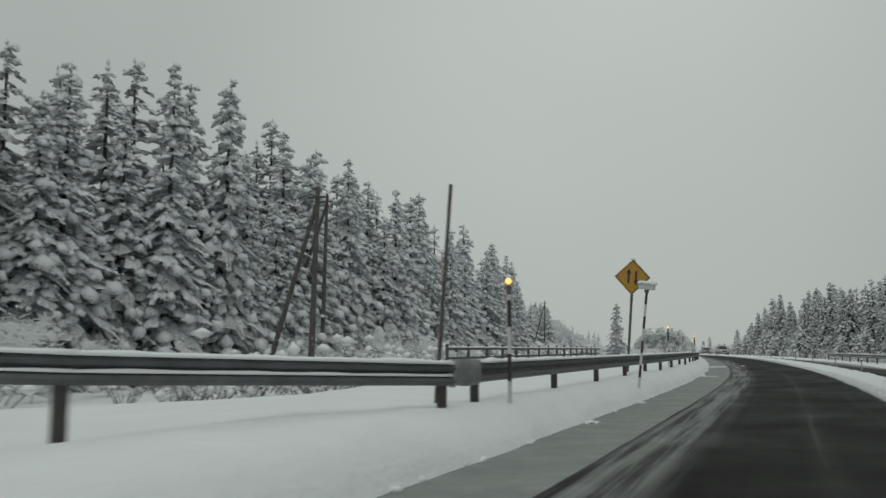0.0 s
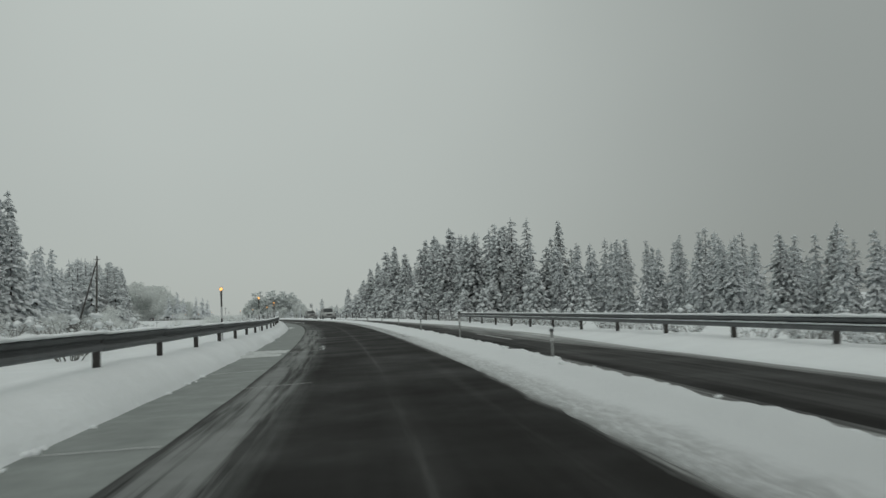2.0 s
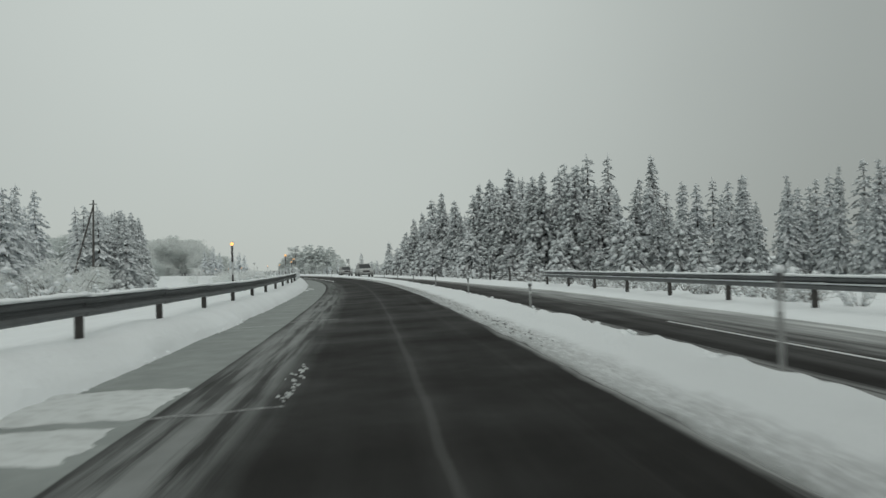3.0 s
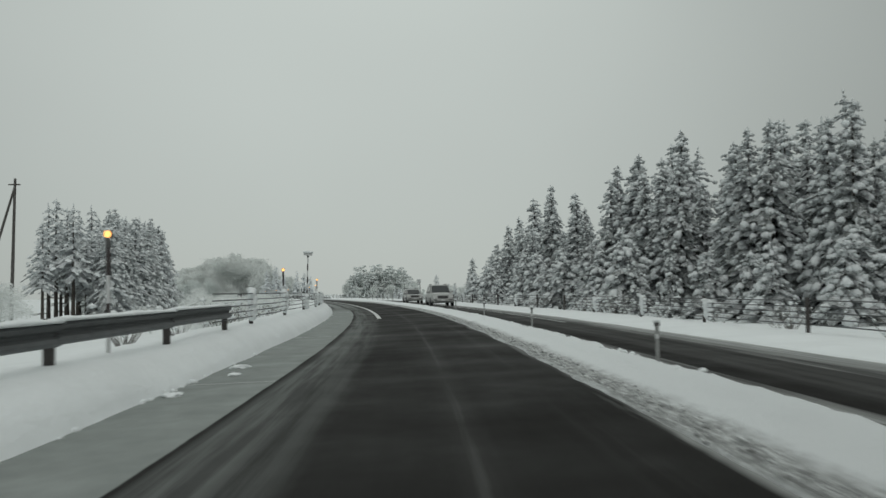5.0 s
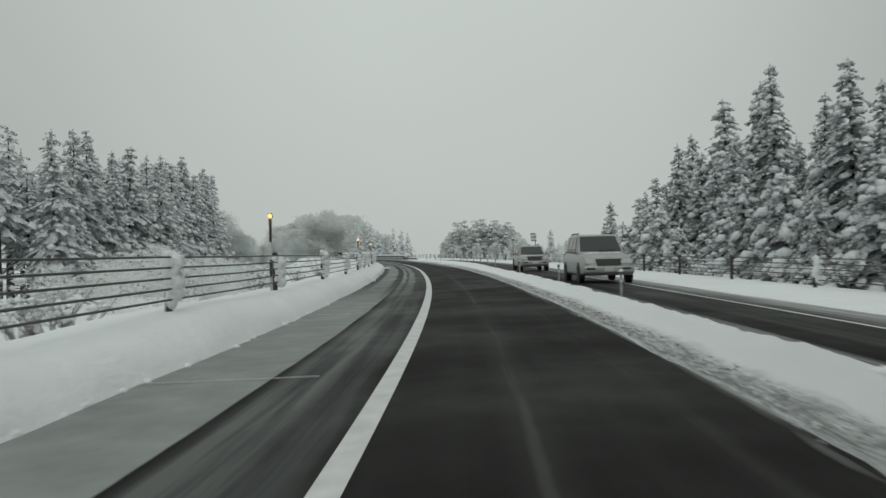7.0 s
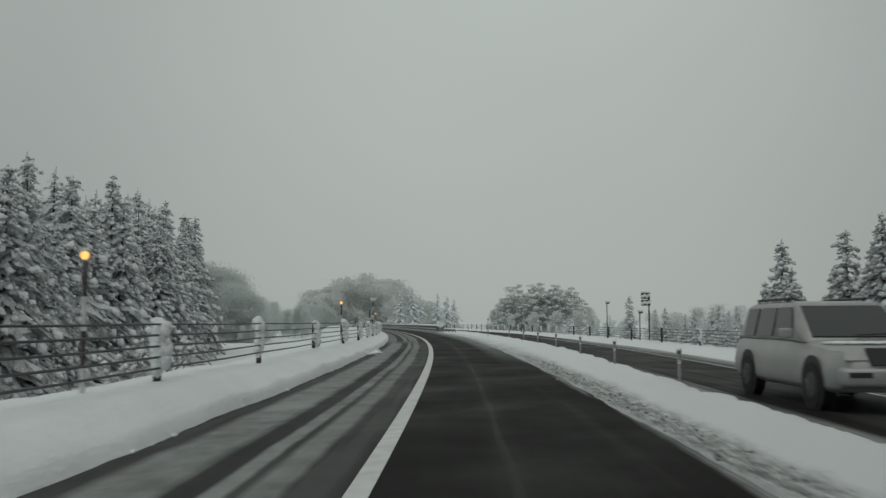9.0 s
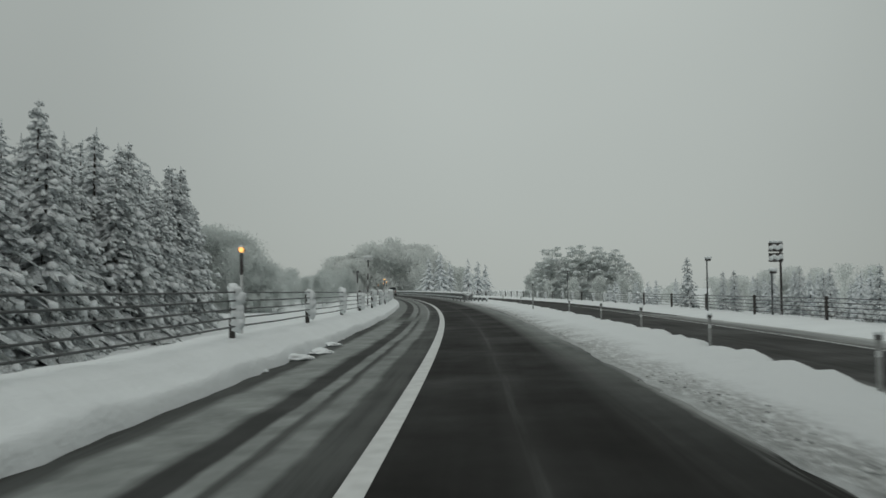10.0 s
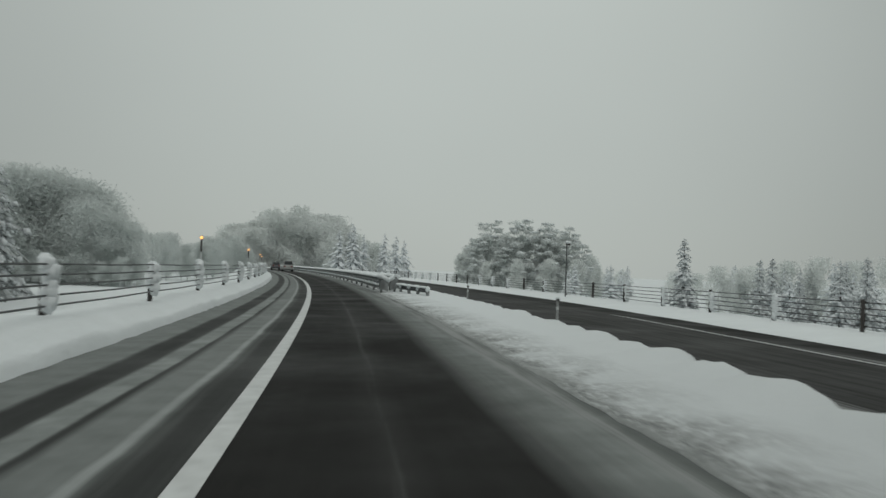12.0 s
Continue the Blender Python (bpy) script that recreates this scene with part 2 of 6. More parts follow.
def asphalt_material():
    """Wet dark asphalt; u along, v across the road. Slush lies on the shoulder, thin and tracked."""
    m, n, l, s = material("wet_asphalt")
    uv = n.new("ShaderNodeUVMap")
    sep = n.new("ShaderNodeSeparateXYZ")
    l.new(uv.outputs[0], sep.inputs[0])
    v = sep.outputs["Y"]
    stretch = n.new("ShaderNodeVectorMath")
    stretch.operation = "MULTIPLY"
    l.new(uv.outputs[0], stretch.inputs[0])
    stretch.inputs[1].default_value = (0.05, 1.6, 1.0)
    streak = tex(n, l, "noise", 2.6, 6.0, vec=stretch.outputs[0], rough=0.6)
    patch = tex(n, l, "noise", 0.35, 5.0, vec=uv.outputs[0], rough=0.6)
    grain = tex(n, l, "noise", 55.0, 4.0, vec=uv.outputs[0])
    base = mixed(n, l, maths(n, l, "MULTIPLY", grain, 0.8), (0.0118, 0.0114, 0.0108), (0.0235, 0.0225, 0.0214))
    base = mixed(n, l, ramp(n, l, streak, [(0.45, (0, 0, 0)), (0.75, (0.22, 0.22, 0.22))]), base, (0.045, 0.045, 0.0435))

    def band(c, w, soft, sway=0.35):
        a = maths(n, l, "SUBTRACT", v, c)
        a = maths(n, l, "ABSOLUTE", maths(n, l, "ADD", a, maths(n, l, "MULTIPLY", maths(n, l, "SUBTRACT", patch, 0.5), sway)))
        return maths(n, l, "DIVIDE", maths(n, l, "SUBTRACT", w + soft, a), soft, True)

    def lay(under, mask, strength, colour):
        return mixed(n, l, maths(n, l, "MULTIPLY", mask, strength, True), under, colour)

    wet = ramp(n, l, patch, [(0.22, (0.75, 0.75, 0.75)), (0.5, (1, 1, 1))])
    lines = ramp(n, l, streak, [(0.40, (0, 0, 0)), (0.56, (1, 1, 1))])
    late = maths(n, l, "DIVIDE", maths(n, l, "SUBTRACT", sep.outputs["X"], 172.0), 22.0, True)
    early = maths(n, l, "SUBTRACT", 1.0, late)
    mottle = tex(n, l, "noise", 1.3, 7.0, vec=uv.outputs[0], rough=0.65)
    film = ramp(n, l, mottle, [(0.28, (0.205, 0.222, 0.214)), (0.5, (0.25, 0.27, 0.261)), (0.72, (0.31, 0.332, 0.323))])
    thin = mixed(n, l, lines, (0.085, 0.088, 0.086), (0.185, 0.196, 0.19))
    # first stretch: an even sheet of slush to the left, a wet rut, then thin streaks
    col = lay(base, band(-2.86, 0.74, 0.03, 0.07), maths(n, l, "MULTIPLY", wet, early), film)
    col = lay(col, band(-1.70, 0.20, 0.16, 0.10), maths(n, l, "MULTIPLY", early, 0.62), thin)
    col = lay(col, band(-1.22, 0.14, 0.26, 0.30), maths(n, l, "MULTIPLY", early, 0.30), thin)
    first = maths(n, l, "DIVIDE", maths(n, l, "SUBTRACT", 112.0, sep.outputs["X"]), 18.0, True)
    col = lay(col, band(-1.62, 0.34, 0.18, 0.10), maths(n, l, "MULTIPLY", maths(n, l, "MULTIPLY", first, lines), 0.6), mixed(n, l, mottle, (0.16, 0.168, 0.164), (0.36, 0.375, 0.37)))
    # later: wet along the bank, a sheet of slush, then ruts with thin ridges of slush between them
    blotch = ramp(n, l, tex(n, l, "noise", 0.9, 6.0, vec=uv.outputs[0], rough=0.7), [(0.36, (0.6, 0.6, 0.6)), (0.56, (1, 1, 1))])
    last = maths(n, l, "DIVIDE", maths(n, l, "SUBTRACT", sep.outputs["X"], 244.0), 12.0, True)
    later = maths(n, l, "SUBTRACT", late, last, True)
    late_blotch = maths(n, l, "MULTIPLY", later, blotch)
    last_blotch = maths(n, l, "MULTIPLY", last, blotch)
    pale = ramp(n, l, mottle, [(0.3, (0.20, 0.215, 0.208)), (0.7, (0.33, 0.35, 0.341))])
    grey = mixed(n, l, lines, (0.066, 0.069, 0.067), (0.098, 0.103, 0.10))
    col = lay(col, band(-2.30, 1.30, 0.20, 0.15), maths(n, l, "MULTIPLY", late, 0.75), grey)
    col = lay(col, band(-2.74, 0.27, 0.16, 0.45), maths(n, l, "MULTIPLY", late_blotch, 0.95), pale)
    col = lay(col, band(-2.17, 0.12, 0.06, 0.16), maths(n, l, "MULTIPLY", later, 0.80), (0.036, 0.037, 0.036))
    col = lay(col, band(-1.92, 0.07, 0.06, 0.22), maths(n, l, "MULTIPLY", late_blotch, 0.85), pale)
    col = lay(col, band(-1.54, 0.11, 0.09, 0.25), maths(n, l, "MULTIPLY", late_blotch, 0.75), pale)
    # last stretch: grey along the bank, a dark rut, then two pale strips parted by a thin wet line
    col = lay(col, band(-3.20, 0.36, 0.12, 0.15), maths(n, l, "MULTIPLY", last, 0.62), pale)
    col = lay(col, band(-2.57, 0.15, 0.10, 0.20), maths(n, l, "MULTIPLY", last, 0.80), (0.040, 0.041, 0.040))
    col = lay(col, band(-2.16, 0.12, 0.07, 0.12), maths(n, l, "MULTIPLY", last_blotch, 0.90), pale)
    col = lay(col, band(-1.62, 0.22, 0.10, 0.12), maths(n, l, "MULTIPLY", last, 0.60), pale)
    col = lay(col, band(-1.98, 0.012, 0.03, 0.10), maths(n, l, "MULTIPLY", last, 0.70), (0.045, 0.046, 0.045))
    col = lay(col, band(-1.42, 0.02, 0.05, 0.12), maths(n, l, "MULTIPLY", last_blotch, 0.80), (0.34, 0.355, 0.35))
    col = lay(col, band(-1.08, 0.10, 0.06, 0.10), maths(n, l, "MULTIPLY", last, 0.75), (0.036, 0.037, 0.036))
    # and a soft grey film before the ridge's foot
    filmy = maths(n, l, "DIVIDE", maths(n, l, "SUBTRACT", sep.outputs["X"], 214.0), 20.0, True)
    col = lay(col, band(2.02, 0.22, 0.50, 0.30), maths(n, l, "MULTIPLY", maths(n, l, "MULTIPLY", filmy, maths(n, l, "ADD", maths(n, l, "MULTIPLY", streak, 0.9), 0.45)), 0.72), pale)
    col = lay(col, band(0.42, 0.02, 0.22, 0.15), maths(n, l, "MULTIPLY", wet, 0.16), (0.09, 0.09, 0.0875))
    col = lay(col, band(0.40, 0.02, 0.04, 0.15), maths(n, l, "MULTIPLY", lines, 0.11), (0.24, 0.245, 0.24))
    # opposite lane paler: grazing wet sheen and mist painted into its colour
    col = lay(col, band(7.4, 2.4, 0.3), 0.45, mixed(n, l, lines, (0.045, 0.0445, 0.043), (0.10, 0.101, 0.099)))
    col = lay(col, band(1.55, 0.03, 0.14), maths(n, l, "MULTIPLY", lines, 0.09), (0.13, 0.13, 0.127))
    col = lay(col, band(2.50, 0.36, 0.10), maths(n, l, "MULTIPLY", lines, 0.9), (0.28, 0.288, 0.283))
    l.new(col, s.inputs["Base Color"])
    l.new(ramp(n, l, patch, [(0.3, (0.42, 0.42, 0.42)), (0.7, (0.68, 0.68, 0.68))]), s.inputs["Roughness"])
    s.inputs["Specular IOR Level"].default_value = 0.012
    bump(n, l, grain, 0.25, 0.006, s)
    return m


def slush_material():
    """Slush that thins to wet asphalt at one side and whitens towards the other."""
    m, n, l, s = material("streaked_slush")
    uv = n.new("ShaderNodeUVMap")
    sep = n.new("ShaderNodeSeparateXYZ")
    l.new(uv.outputs[0], sep.inputs[0])
    long = n.new("ShaderNodeVectorMath")
    long.operation = "MULTIPLY"
    l.new(uv.outputs[0], long.inputs[0])
    long.inputs[1].default_value = (0.07, 4.0, 1.0)
    streak = tex(n, l, "noise", 2.2, 7.0, vec=long.outputs[0], rough=0.65)
    t = maths(n, l, "ADD", maths(n, l, "MULTIPLY", sep.outputs["Y"], 0.72), maths(n, l, "MULTIPLY", maths(n, l, "SUBTRACT", streak, 0.5), 1.5))
    l.new(ramp(n, l, t, [(0.0, (0.035, 0.0345, 0.0335)), (0.2, (0.15, 0.154, 0.15)), (0.5, (0.30, 0.31, 0.305)), (0.9, (0.62, 0.64, 0.635))]), s.inputs["Base Color"])
    s.inputs["Roughness"].default_value = 0.6
    s.inputs["Specular IOR Level"].default_value = 0.1
    bump(n, l, streak, 0.3, 0.02, s)
    return m


def needle_material(name, snow_from, snow_to, dark, lit):
    """Needles, white with snow wherever a face looks up."""
    m, n, l, s = material(name)
    g = n.new("ShaderNodeNewGeometry")
    sep = n.new("ShaderNodeSeparateXYZ")
    l.new(g.outputs["Normal"], sep.inputs[0])
    t = tex(n, l, "noise", 2.2, 5.0)
    f = tex(n, l, "noise", 12.0, 4.0)
    up = maths(n, l, "ADD", maths(n, l, "ABSOLUTE", sep.outputs["Z"]), maths(n, l, "MULTIPLY", maths(n, l, "SUBTRACT", f, 0.5), 0.9))
    needles = ramp(n, l, t, [(0.3, dark), (0.7, lit)])
    cover = ramp(n, l, up, [(snow_from, (0, 0, 0)), (snow_to, (1, 1, 1))])
    l.new(mixed(n, l, cover, needles, (0.78, 0.81, 0.83)), s.inputs["Base Color"])
    s.inputs["Roughness"].default_value = 0.8
    s.inputs["Specular IOR Level"].default_value = 0.15
    bump(n, l, f, 0.6, 0.06, s)
    return m


def tree_snow_material(name, needles, from_, to):
    """Snow caught in boughs: needles poke through it in specks and show on its underside."""
    m, n, l, s = material(name)
    g, sep = n.new("ShaderNodeNewGeometry"), n.new("ShaderNodeSeparateXYZ")
    l.new(g.outputs["Normal"], sep.inputs[0])
    f, t = tex(n, l, "noise", 9.0, 6.0, rough=0.65), tex(n, l, "noise", 2.0, 3.0)
    low = maths(n, l, "MULTIPLY", maths(n, l, "SUBTRACT", 0.35, sep.outputs["Z"]), 0.16)
    poke = ramp(n, l, maths(n, l, "ADD", f, low), [(from_, (0, 0, 0)), (to, (1, 1, 1))])
    white = ramp(n, l, t, [(0.3, (0.70, 0.73, 0.74)), (0.7, (0.80, 0.83, 0.84))])
    l.new(mixed(n, l, poke, white, needles), s.inputs["Base Color"])
    s.inputs["Roughness"].default_value, s.inputs["Specular IOR Level"].default_value = 0.8, 0.15
    bump(n, l, f, 0.9, 0.12, s)
    return m


TREE_SNOW = tree_snow_material("snow_in_boughs", (0.16, 0.168, 0.16), 0.63, 0.76)
# needle specks lightened too, as haze over the farther trees
TREE_SNOW_HAZY = tree_snow_material("hazy_snow_in_boughs", (0.40, 0.42, 0.412), 0.64, 0.78)
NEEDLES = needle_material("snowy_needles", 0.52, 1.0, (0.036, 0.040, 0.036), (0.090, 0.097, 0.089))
# snowier, and lightened for haze: paler copies of the needles for trees farther off
NEEDLES_HAZE_PALE = needle_material("snowy_haze_pale_needles", 0.32, 0.84, (0.115, 0.124, 0.118), (0.22, 0.232, 0.224))
NEEDLES_HAZED = needle_material("hazed_dark_spruce_needles", 0.44, 0.95, (0.135, 0.146, 0.14), (0.25, 0.265, 0.256))
# these two: distance haze painted into the needles as a pale, low-contrast colour
NEEDLES_HAZY_RIME = needle_material("hazy_rime_needles", 0.20, 0.70, (0.33, 0.35, 0.342), (0.50, 0.525, 0.515))
NEEDLES_MIST = needle_material("mist_pale_needles", 0.25, 0.7, (0.26, 0.28, 0.275), (0.40, 0.425, 0.42))


def twig_material(name, colour):
    """Fine rimed twigs that pass on much light; the whiteness and translucency also imitate haze."""
    m, n, l, s = material(name)
    t = tex(n, l, "noise", 0.4, 5.0)
    c = ramp(n, l, t, [(0.3, tuple(v * 0.84 for v in colour)), (0.7, colour)])
    l.new(c, s.inputs["Base Color"])
    s.inputs["Roughness"].default_value, s.inputs["Specular IOR Level"].default_value = 0.9, 0.1
    through_, both, out = n.new("ShaderNodeBsdfTranslucent"), n.new("ShaderNodeMixShader"), n["Material Output"]
    l.new(c, through_.inputs["Color"])
    both.inputs[0].default_value = 0.55
    l.new(s.outputs[0], both.inputs[1])
    l.new(through_.outputs[0], both.inputs[2])
    l.new(both.outputs[0], out.inputs["Surface"])
    return m


# twig colours raised beyond rime, so that far crowns look misted
TWIG_GREY = twig_material("hazy_grey_twigs", (0.77, 0.80, 0.79))
TWIG_PALE = twig_material("hazy_pale_twigs", (0.88, 0.90, 0.89))
TWIG_RIME_HAZE = twig_material("rimy_hazy_twigs", (0.88, 0.90, 0.89))
BARK = plain("wet_bark", (0.060, 0.052, 0.045), 0.9, 0, 0.35, 5.0)
RIMED_BARK = plain("rimed_bark", (0.20, 0.195, 0.185), 0.9, 0, 0.45, 9.0)
WOOD = plain("grey_pole_wood", (0.085, 0.08, 0.075), 0.85, 0, 0.3, 5.0)
ROAD = asphalt_material()
RIDGE = ridge_material()
THIN_SLUSH = plain("thin_wet_slush", (0.24, 0.25, 0.246), 0.6, 0, 0.5, 14.0)
SLUSH = slush_material()
STEEL = plain("weathered_galvanised_steel", (0.100, 0.106, 0.108), 0.6, 0.25, 0.28, 3.0)
STEEL_LIGHT = plain("galvanised_steel", (0.26, 0.27, 0.27), 0.5, 0.5, 0.2, 5.0)
POST = plain("dark_brown_post_paint", (0.050, 0.045, 0.042), 0.6, 0.1, 0.3, 6.0)
CABLE = plain("steel_cable", (0.075, 0.078, 0.08), 0.5, 0.5, 0.2, 20.0)
PAINT = plain("worn_road_paint", (0.56, 0.57, 0.565), 0.6, 0, 0.16, 4.0)
YELLOW = plain("sign_yellow", (0.42, 0.225, 0.028), 0.5, 0, 0.14, 4.0)
BLACK = plain("sign_black", (0.035, 0.022, 0.018), 0.6, 0, 0.2, 6.0)
STRIPE_RED = plain("dark_stripe", (0.045, 0.036, 0.036), 0.6, 0, 0.25, 8.0)
STRIPE_WHITE = plain("dirty_white_stripe", (0.55, 0.56, 0.56), 0.6, 0, 0.12, 8.0)
RUBBER = plain("delineator_dark_band", (0.09, 0.09, 0.09), 0.6, 0, 0.2, 8.0)
RUBBER_PALE = plain("delineator_grey_plastic", (0.26, 0.265, 0.26), 0.6, 0, 0.2, 8.0)
TYRE = plain("tyre_rubber", (0.02, 0.02, 0.02), 0.8, 0, 0.2, 8.0)
CAR_SILVER = plain("dirty_silver_paint", (0.36, 0.365, 0.36), 0.38, 0.25, 0.14, 2.0)
CAR_GREY = plain("grey_car_paint", (0.12, 0.125, 0.13), 0.35, 0.3, 0.14, 2.0)
TRIM_DARK = plain("dark_car_trim", (0.025, 0.025, 0.026), 0.5, 0, 0.2, 5.0)


def glass_material():
    m, n, l, s = material("dark_car_glass")
    s.inputs["Base Color"].default_value = (0.03, 0.034, 0.036, 1)
    s.inputs["Roughness"].default_value = 0.12
    return m


def glow(name, colour, strength):
    m, n, l, s = material(name)
    s.inputs["Base Color"].default_value = (*colour, 1)
    s.inputs["Emission Color"].default_value = (*colour, 1)
    s.inputs["Emission Strength"].default_value = strength
    return m


GLASS = glass_material()
AMBER = glow("amber_lamp_lens", (1.0, 0.48, 0.14), 1.6)
LAMP_WHITE = plain("headlamp_lens", (0.55, 0.56, 0.55), 0.2, 0, 0.1, 8.0)
TAIL = plain("red_tail_lens", (0.16, 0.012, 0.010), 0.3, 0, 0.1, 8.0)

# ---- mesh helpers ----


def mesh(name, verts, faces, mats, slots=None, soft=False, uvs=None):
    me = bpy.data.meshes.new(name)
    me.from_pydata([tuple(v) for v in verts], [], faces)
    for m in mats if isinstance(mats, (list, tuple)) else [mats]:
        me.materials.append(m)
    if slots is not None:
        me.polygons.foreach_set("material_index", slots)
    if soft:
        me.polygons.foreach_set("use_smooth", [True] * len(faces))
    if uvs is not None:
        layer = me.uv_layers.new(name="UVMap")
        flat = np.array([uvs[i] for p in me.polygons for i in p.vertices], dtype=np.float32)
        layer.data.foreach_set("uv", flat.ravel())
    me.update()
    return me


def shaped(name, bm, mat, soft=False):
    me = bpy.data.meshes.new(name)
    bm.to_mesh(me)
    bm.free()
    me.materials.append(mat)
    if soft:
        me.polygons.foreach_set("use_smooth", [True] * len(me.polygons))
    return me


def part(name, data, parent, m=None, label=""):
    """One mesh object under a thing or under a part; data is a mesh, which parts may share."""
    ob = new(name, data)
    ob.parent = parent
    if m is not None:
        ob.matrix_basis = m
    return tagged(ob, label)


def thing(name, m, label, category, group="", kind=""):
    ob = new(name)
    ob.matrix_basis = m
    ob.empty_display_size = 0.2
    return tagged(ob, label, category, group, kind)


def box(bm, size, m, bevel=0.0):
    made = bmesh.ops.create_cube(bm, size=1.0, matrix=m @ Matrix.Diagonal((*size, 1)))
    if bevel:
        edges = list({e for v in made["verts"] for e in v.link_edges})
        bmesh.ops.bevel(bm, geom=edges, offset=bevel, segments=2, affect="EDGES", profile=0.6)


def rod(bm, a, b, r0, r1, sides=8):
    a, b = Vector(a), Vector(b)
    q = (b - a).to_track_quat("Z", "Y").to_matrix().to_4x4()
    bmesh.ops.create_cone(bm, cap_ends=True, segments=sides, radius1=r0, radius2=r1, depth=(b - a).length,
                          matrix=Matrix.Translation((a + b) / 2) @ q)


def lump(bm, p, r, seed, level=2, rough=0.25):
    """A soft irregular lump of snow."""
    made = bmesh.ops.create_icosphere(bm, subdivisions=level, radius=1.0)
    for v in made["verts"]:
        k = 1 + rough * noise.noise(v.co * 1.7 + Vector((seed * 3.1, seed, 0)))
        v.co = Vector(p) + Vector((v.co.x * r[0] * k, v.co.y * r[1] * k, v.co.z * r[2] * k))


def strip(name, stations, profile, mat, wob=None, soft=True):
    """A band laid along the road: profile(s) gives (d, z) pairs, z above the road's surface. u is s, v runs across."""
    verts, uvs, faces = [], [], []
    n = None
    for s in stations:
        row = profile(s)
        n = len(row)
        for d, z in row:
            p = on(s, d, z)
            if wob:
                p.z += wob(s, d, z)
            verts.append(p)
            uvs.append((s, d))
    for i in range(len(stations) - 1):
        for j in range(n - 1):
            a = i * n + j
            faces.append((a, a + 1, a + n + 1, a + n))
    return mesh(name, verts, faces, mat, soft=soft, uvs=uvs)


def tube(points, r, sides=6):
    """Rings along points, joined; for cables."""
    verts, faces = [], []
    for i, p in enumerate(points):
        a, b = points[max(0, i - 1)], points[min(len(points) - 1, i + 1)]
        along = (b - a).normalized()
        side = along.cross(Vector((0, 0, 1))).normalized()
        up = side.cross(along)
        for k in range(sides):
            w = 2 * math.pi * k / sides
            verts.append(p + side * math.cos(w) * r + up * math.sin(w) * r)
    for i in range(len(points) - 1):
        for k in range(sides):
            a, b = i * sides + k, i * sides + (k + 1) % sides
            faces.append((a, b, b + sides, a + sides))
    return verts, faces


# ---- ground, road, banks ----
xs = [-3200, -1200, -500, -250, -120, -60, -20, 20, 60, 120, 250, 500, 1200, 3200]
ys = [-3200, -1000, -300, -100, 0, 60, 120, 170] + list(range(180, 250, 6)) + [260, 300, 360, 450, 600, 900, 1500, 3200]
gv = [(x, y, -0.62 - drop(y + 4)) for x in xs for y in ys]
ny = len(ys)
gf = [(i * ny + j, (i + 1) * ny + j, (i + 1) * ny + j + 1, i * ny + j + 1) for i in range(len(xs) - 1) for j in range(ny - 1)]
tagged(new("ground", mesh("ground", gv, gf, SNOW_FIELD, soft=True)), "flat snow-covered fields reaching the misty horizon", "ground", kind="structure")

NEAR = list(np.arange(-40, 330, 0.5)) + list(np.arange(330, 480, 1.5)) + list(np.arange(480, 860, 5))
FAR = list(np.arange(-40, 860, 2.0))


def road_profile(s):
    return [(d, 0.0) for d in (-4.6, -3.5, -2.0, -0.8, 0.6, 2.0, 3.3, 4.6, 6.0, 7.6, 9.2, 9.6 + opp(s))]


tagged(new("road", strip("road", FAR, road_profile, ROAD)),
       "dark wet asphalt two-lane road with slush on its shoulder", "road", kind="structure")


def slush_band(name, d0, d1, label, lift):
    """A streaked film of slush: u along the road, v across the band from 0 to 1."""
    stations = list(np.arange(-40, 560, 2.0))
    V, F, uvs = [], [], []
    for s in stations:
        for k in range(5):
            V.append(on(s, d0(s) + (d1(s) - d0(s)) * k / 4, lift))
            uvs.append((s, k / 4))
    for i in range(len(stations) - 1):
        for k in range(4):
            a = i * 5 + k
            F.append((a, a + 1, a + 6, a + 5))
    tagged(new(name, mesh(name, V, F, SLUSH, soft=True, uvs=uvs)), label, "slush", kind="structure")


slush_band("slush_band", lambda s: 6.24 + 1.3 * (1 - smooth(55, 75, s)) + opp(s), lambda s: 7.75 + verge(s) + 0.6 * (1 - smooth(90, 140, s)) + 0.5 * smooth(215, 245, s) + opp(s), "grey streaked slush along the opposite lane's shoulder", 0.002)
slush_band("slush_band", lambda s: crest(s) + 0.95, lambda s: crest(s) + 0.2, "thin grey slush sprayed along the ridge's far foot", 0.002)


def line_profile(d, w):
    return lambda s: [(d(s) - w / 2, 0.004), (d(s) + w / 2, 0.004)]


tagged(new("edge_line", strip("edge_line", list(np.arange(150.5, 560, 1.0)), line_profile(lambda s: -0.8, 0.195), PAINT)),
       "solid white painted line along the driven lane's edge", "road marking", kind="structure")
tagged(new("edge_line", strip("edge_line", list(np.arange(71, 80, 1.0)), line_profile(lambda s: 6.15 + opp(s), 0.09), PAINT)),
       "short faint stretch of white line showing through the slush", "road marking", kind="structure")
tagged(new("edge_line", strip("edge_line", list(np.arange(140, 560, 1.0)), line_profile(lambda s: 6.15 + opp(s), 0.11), PAINT)),
       "thin white painted line along the opposite lane's edge", "road marking", kind="structure")


def n2(a, b, c=0.0):
    return noise.noise(Vector((a, b, c)))


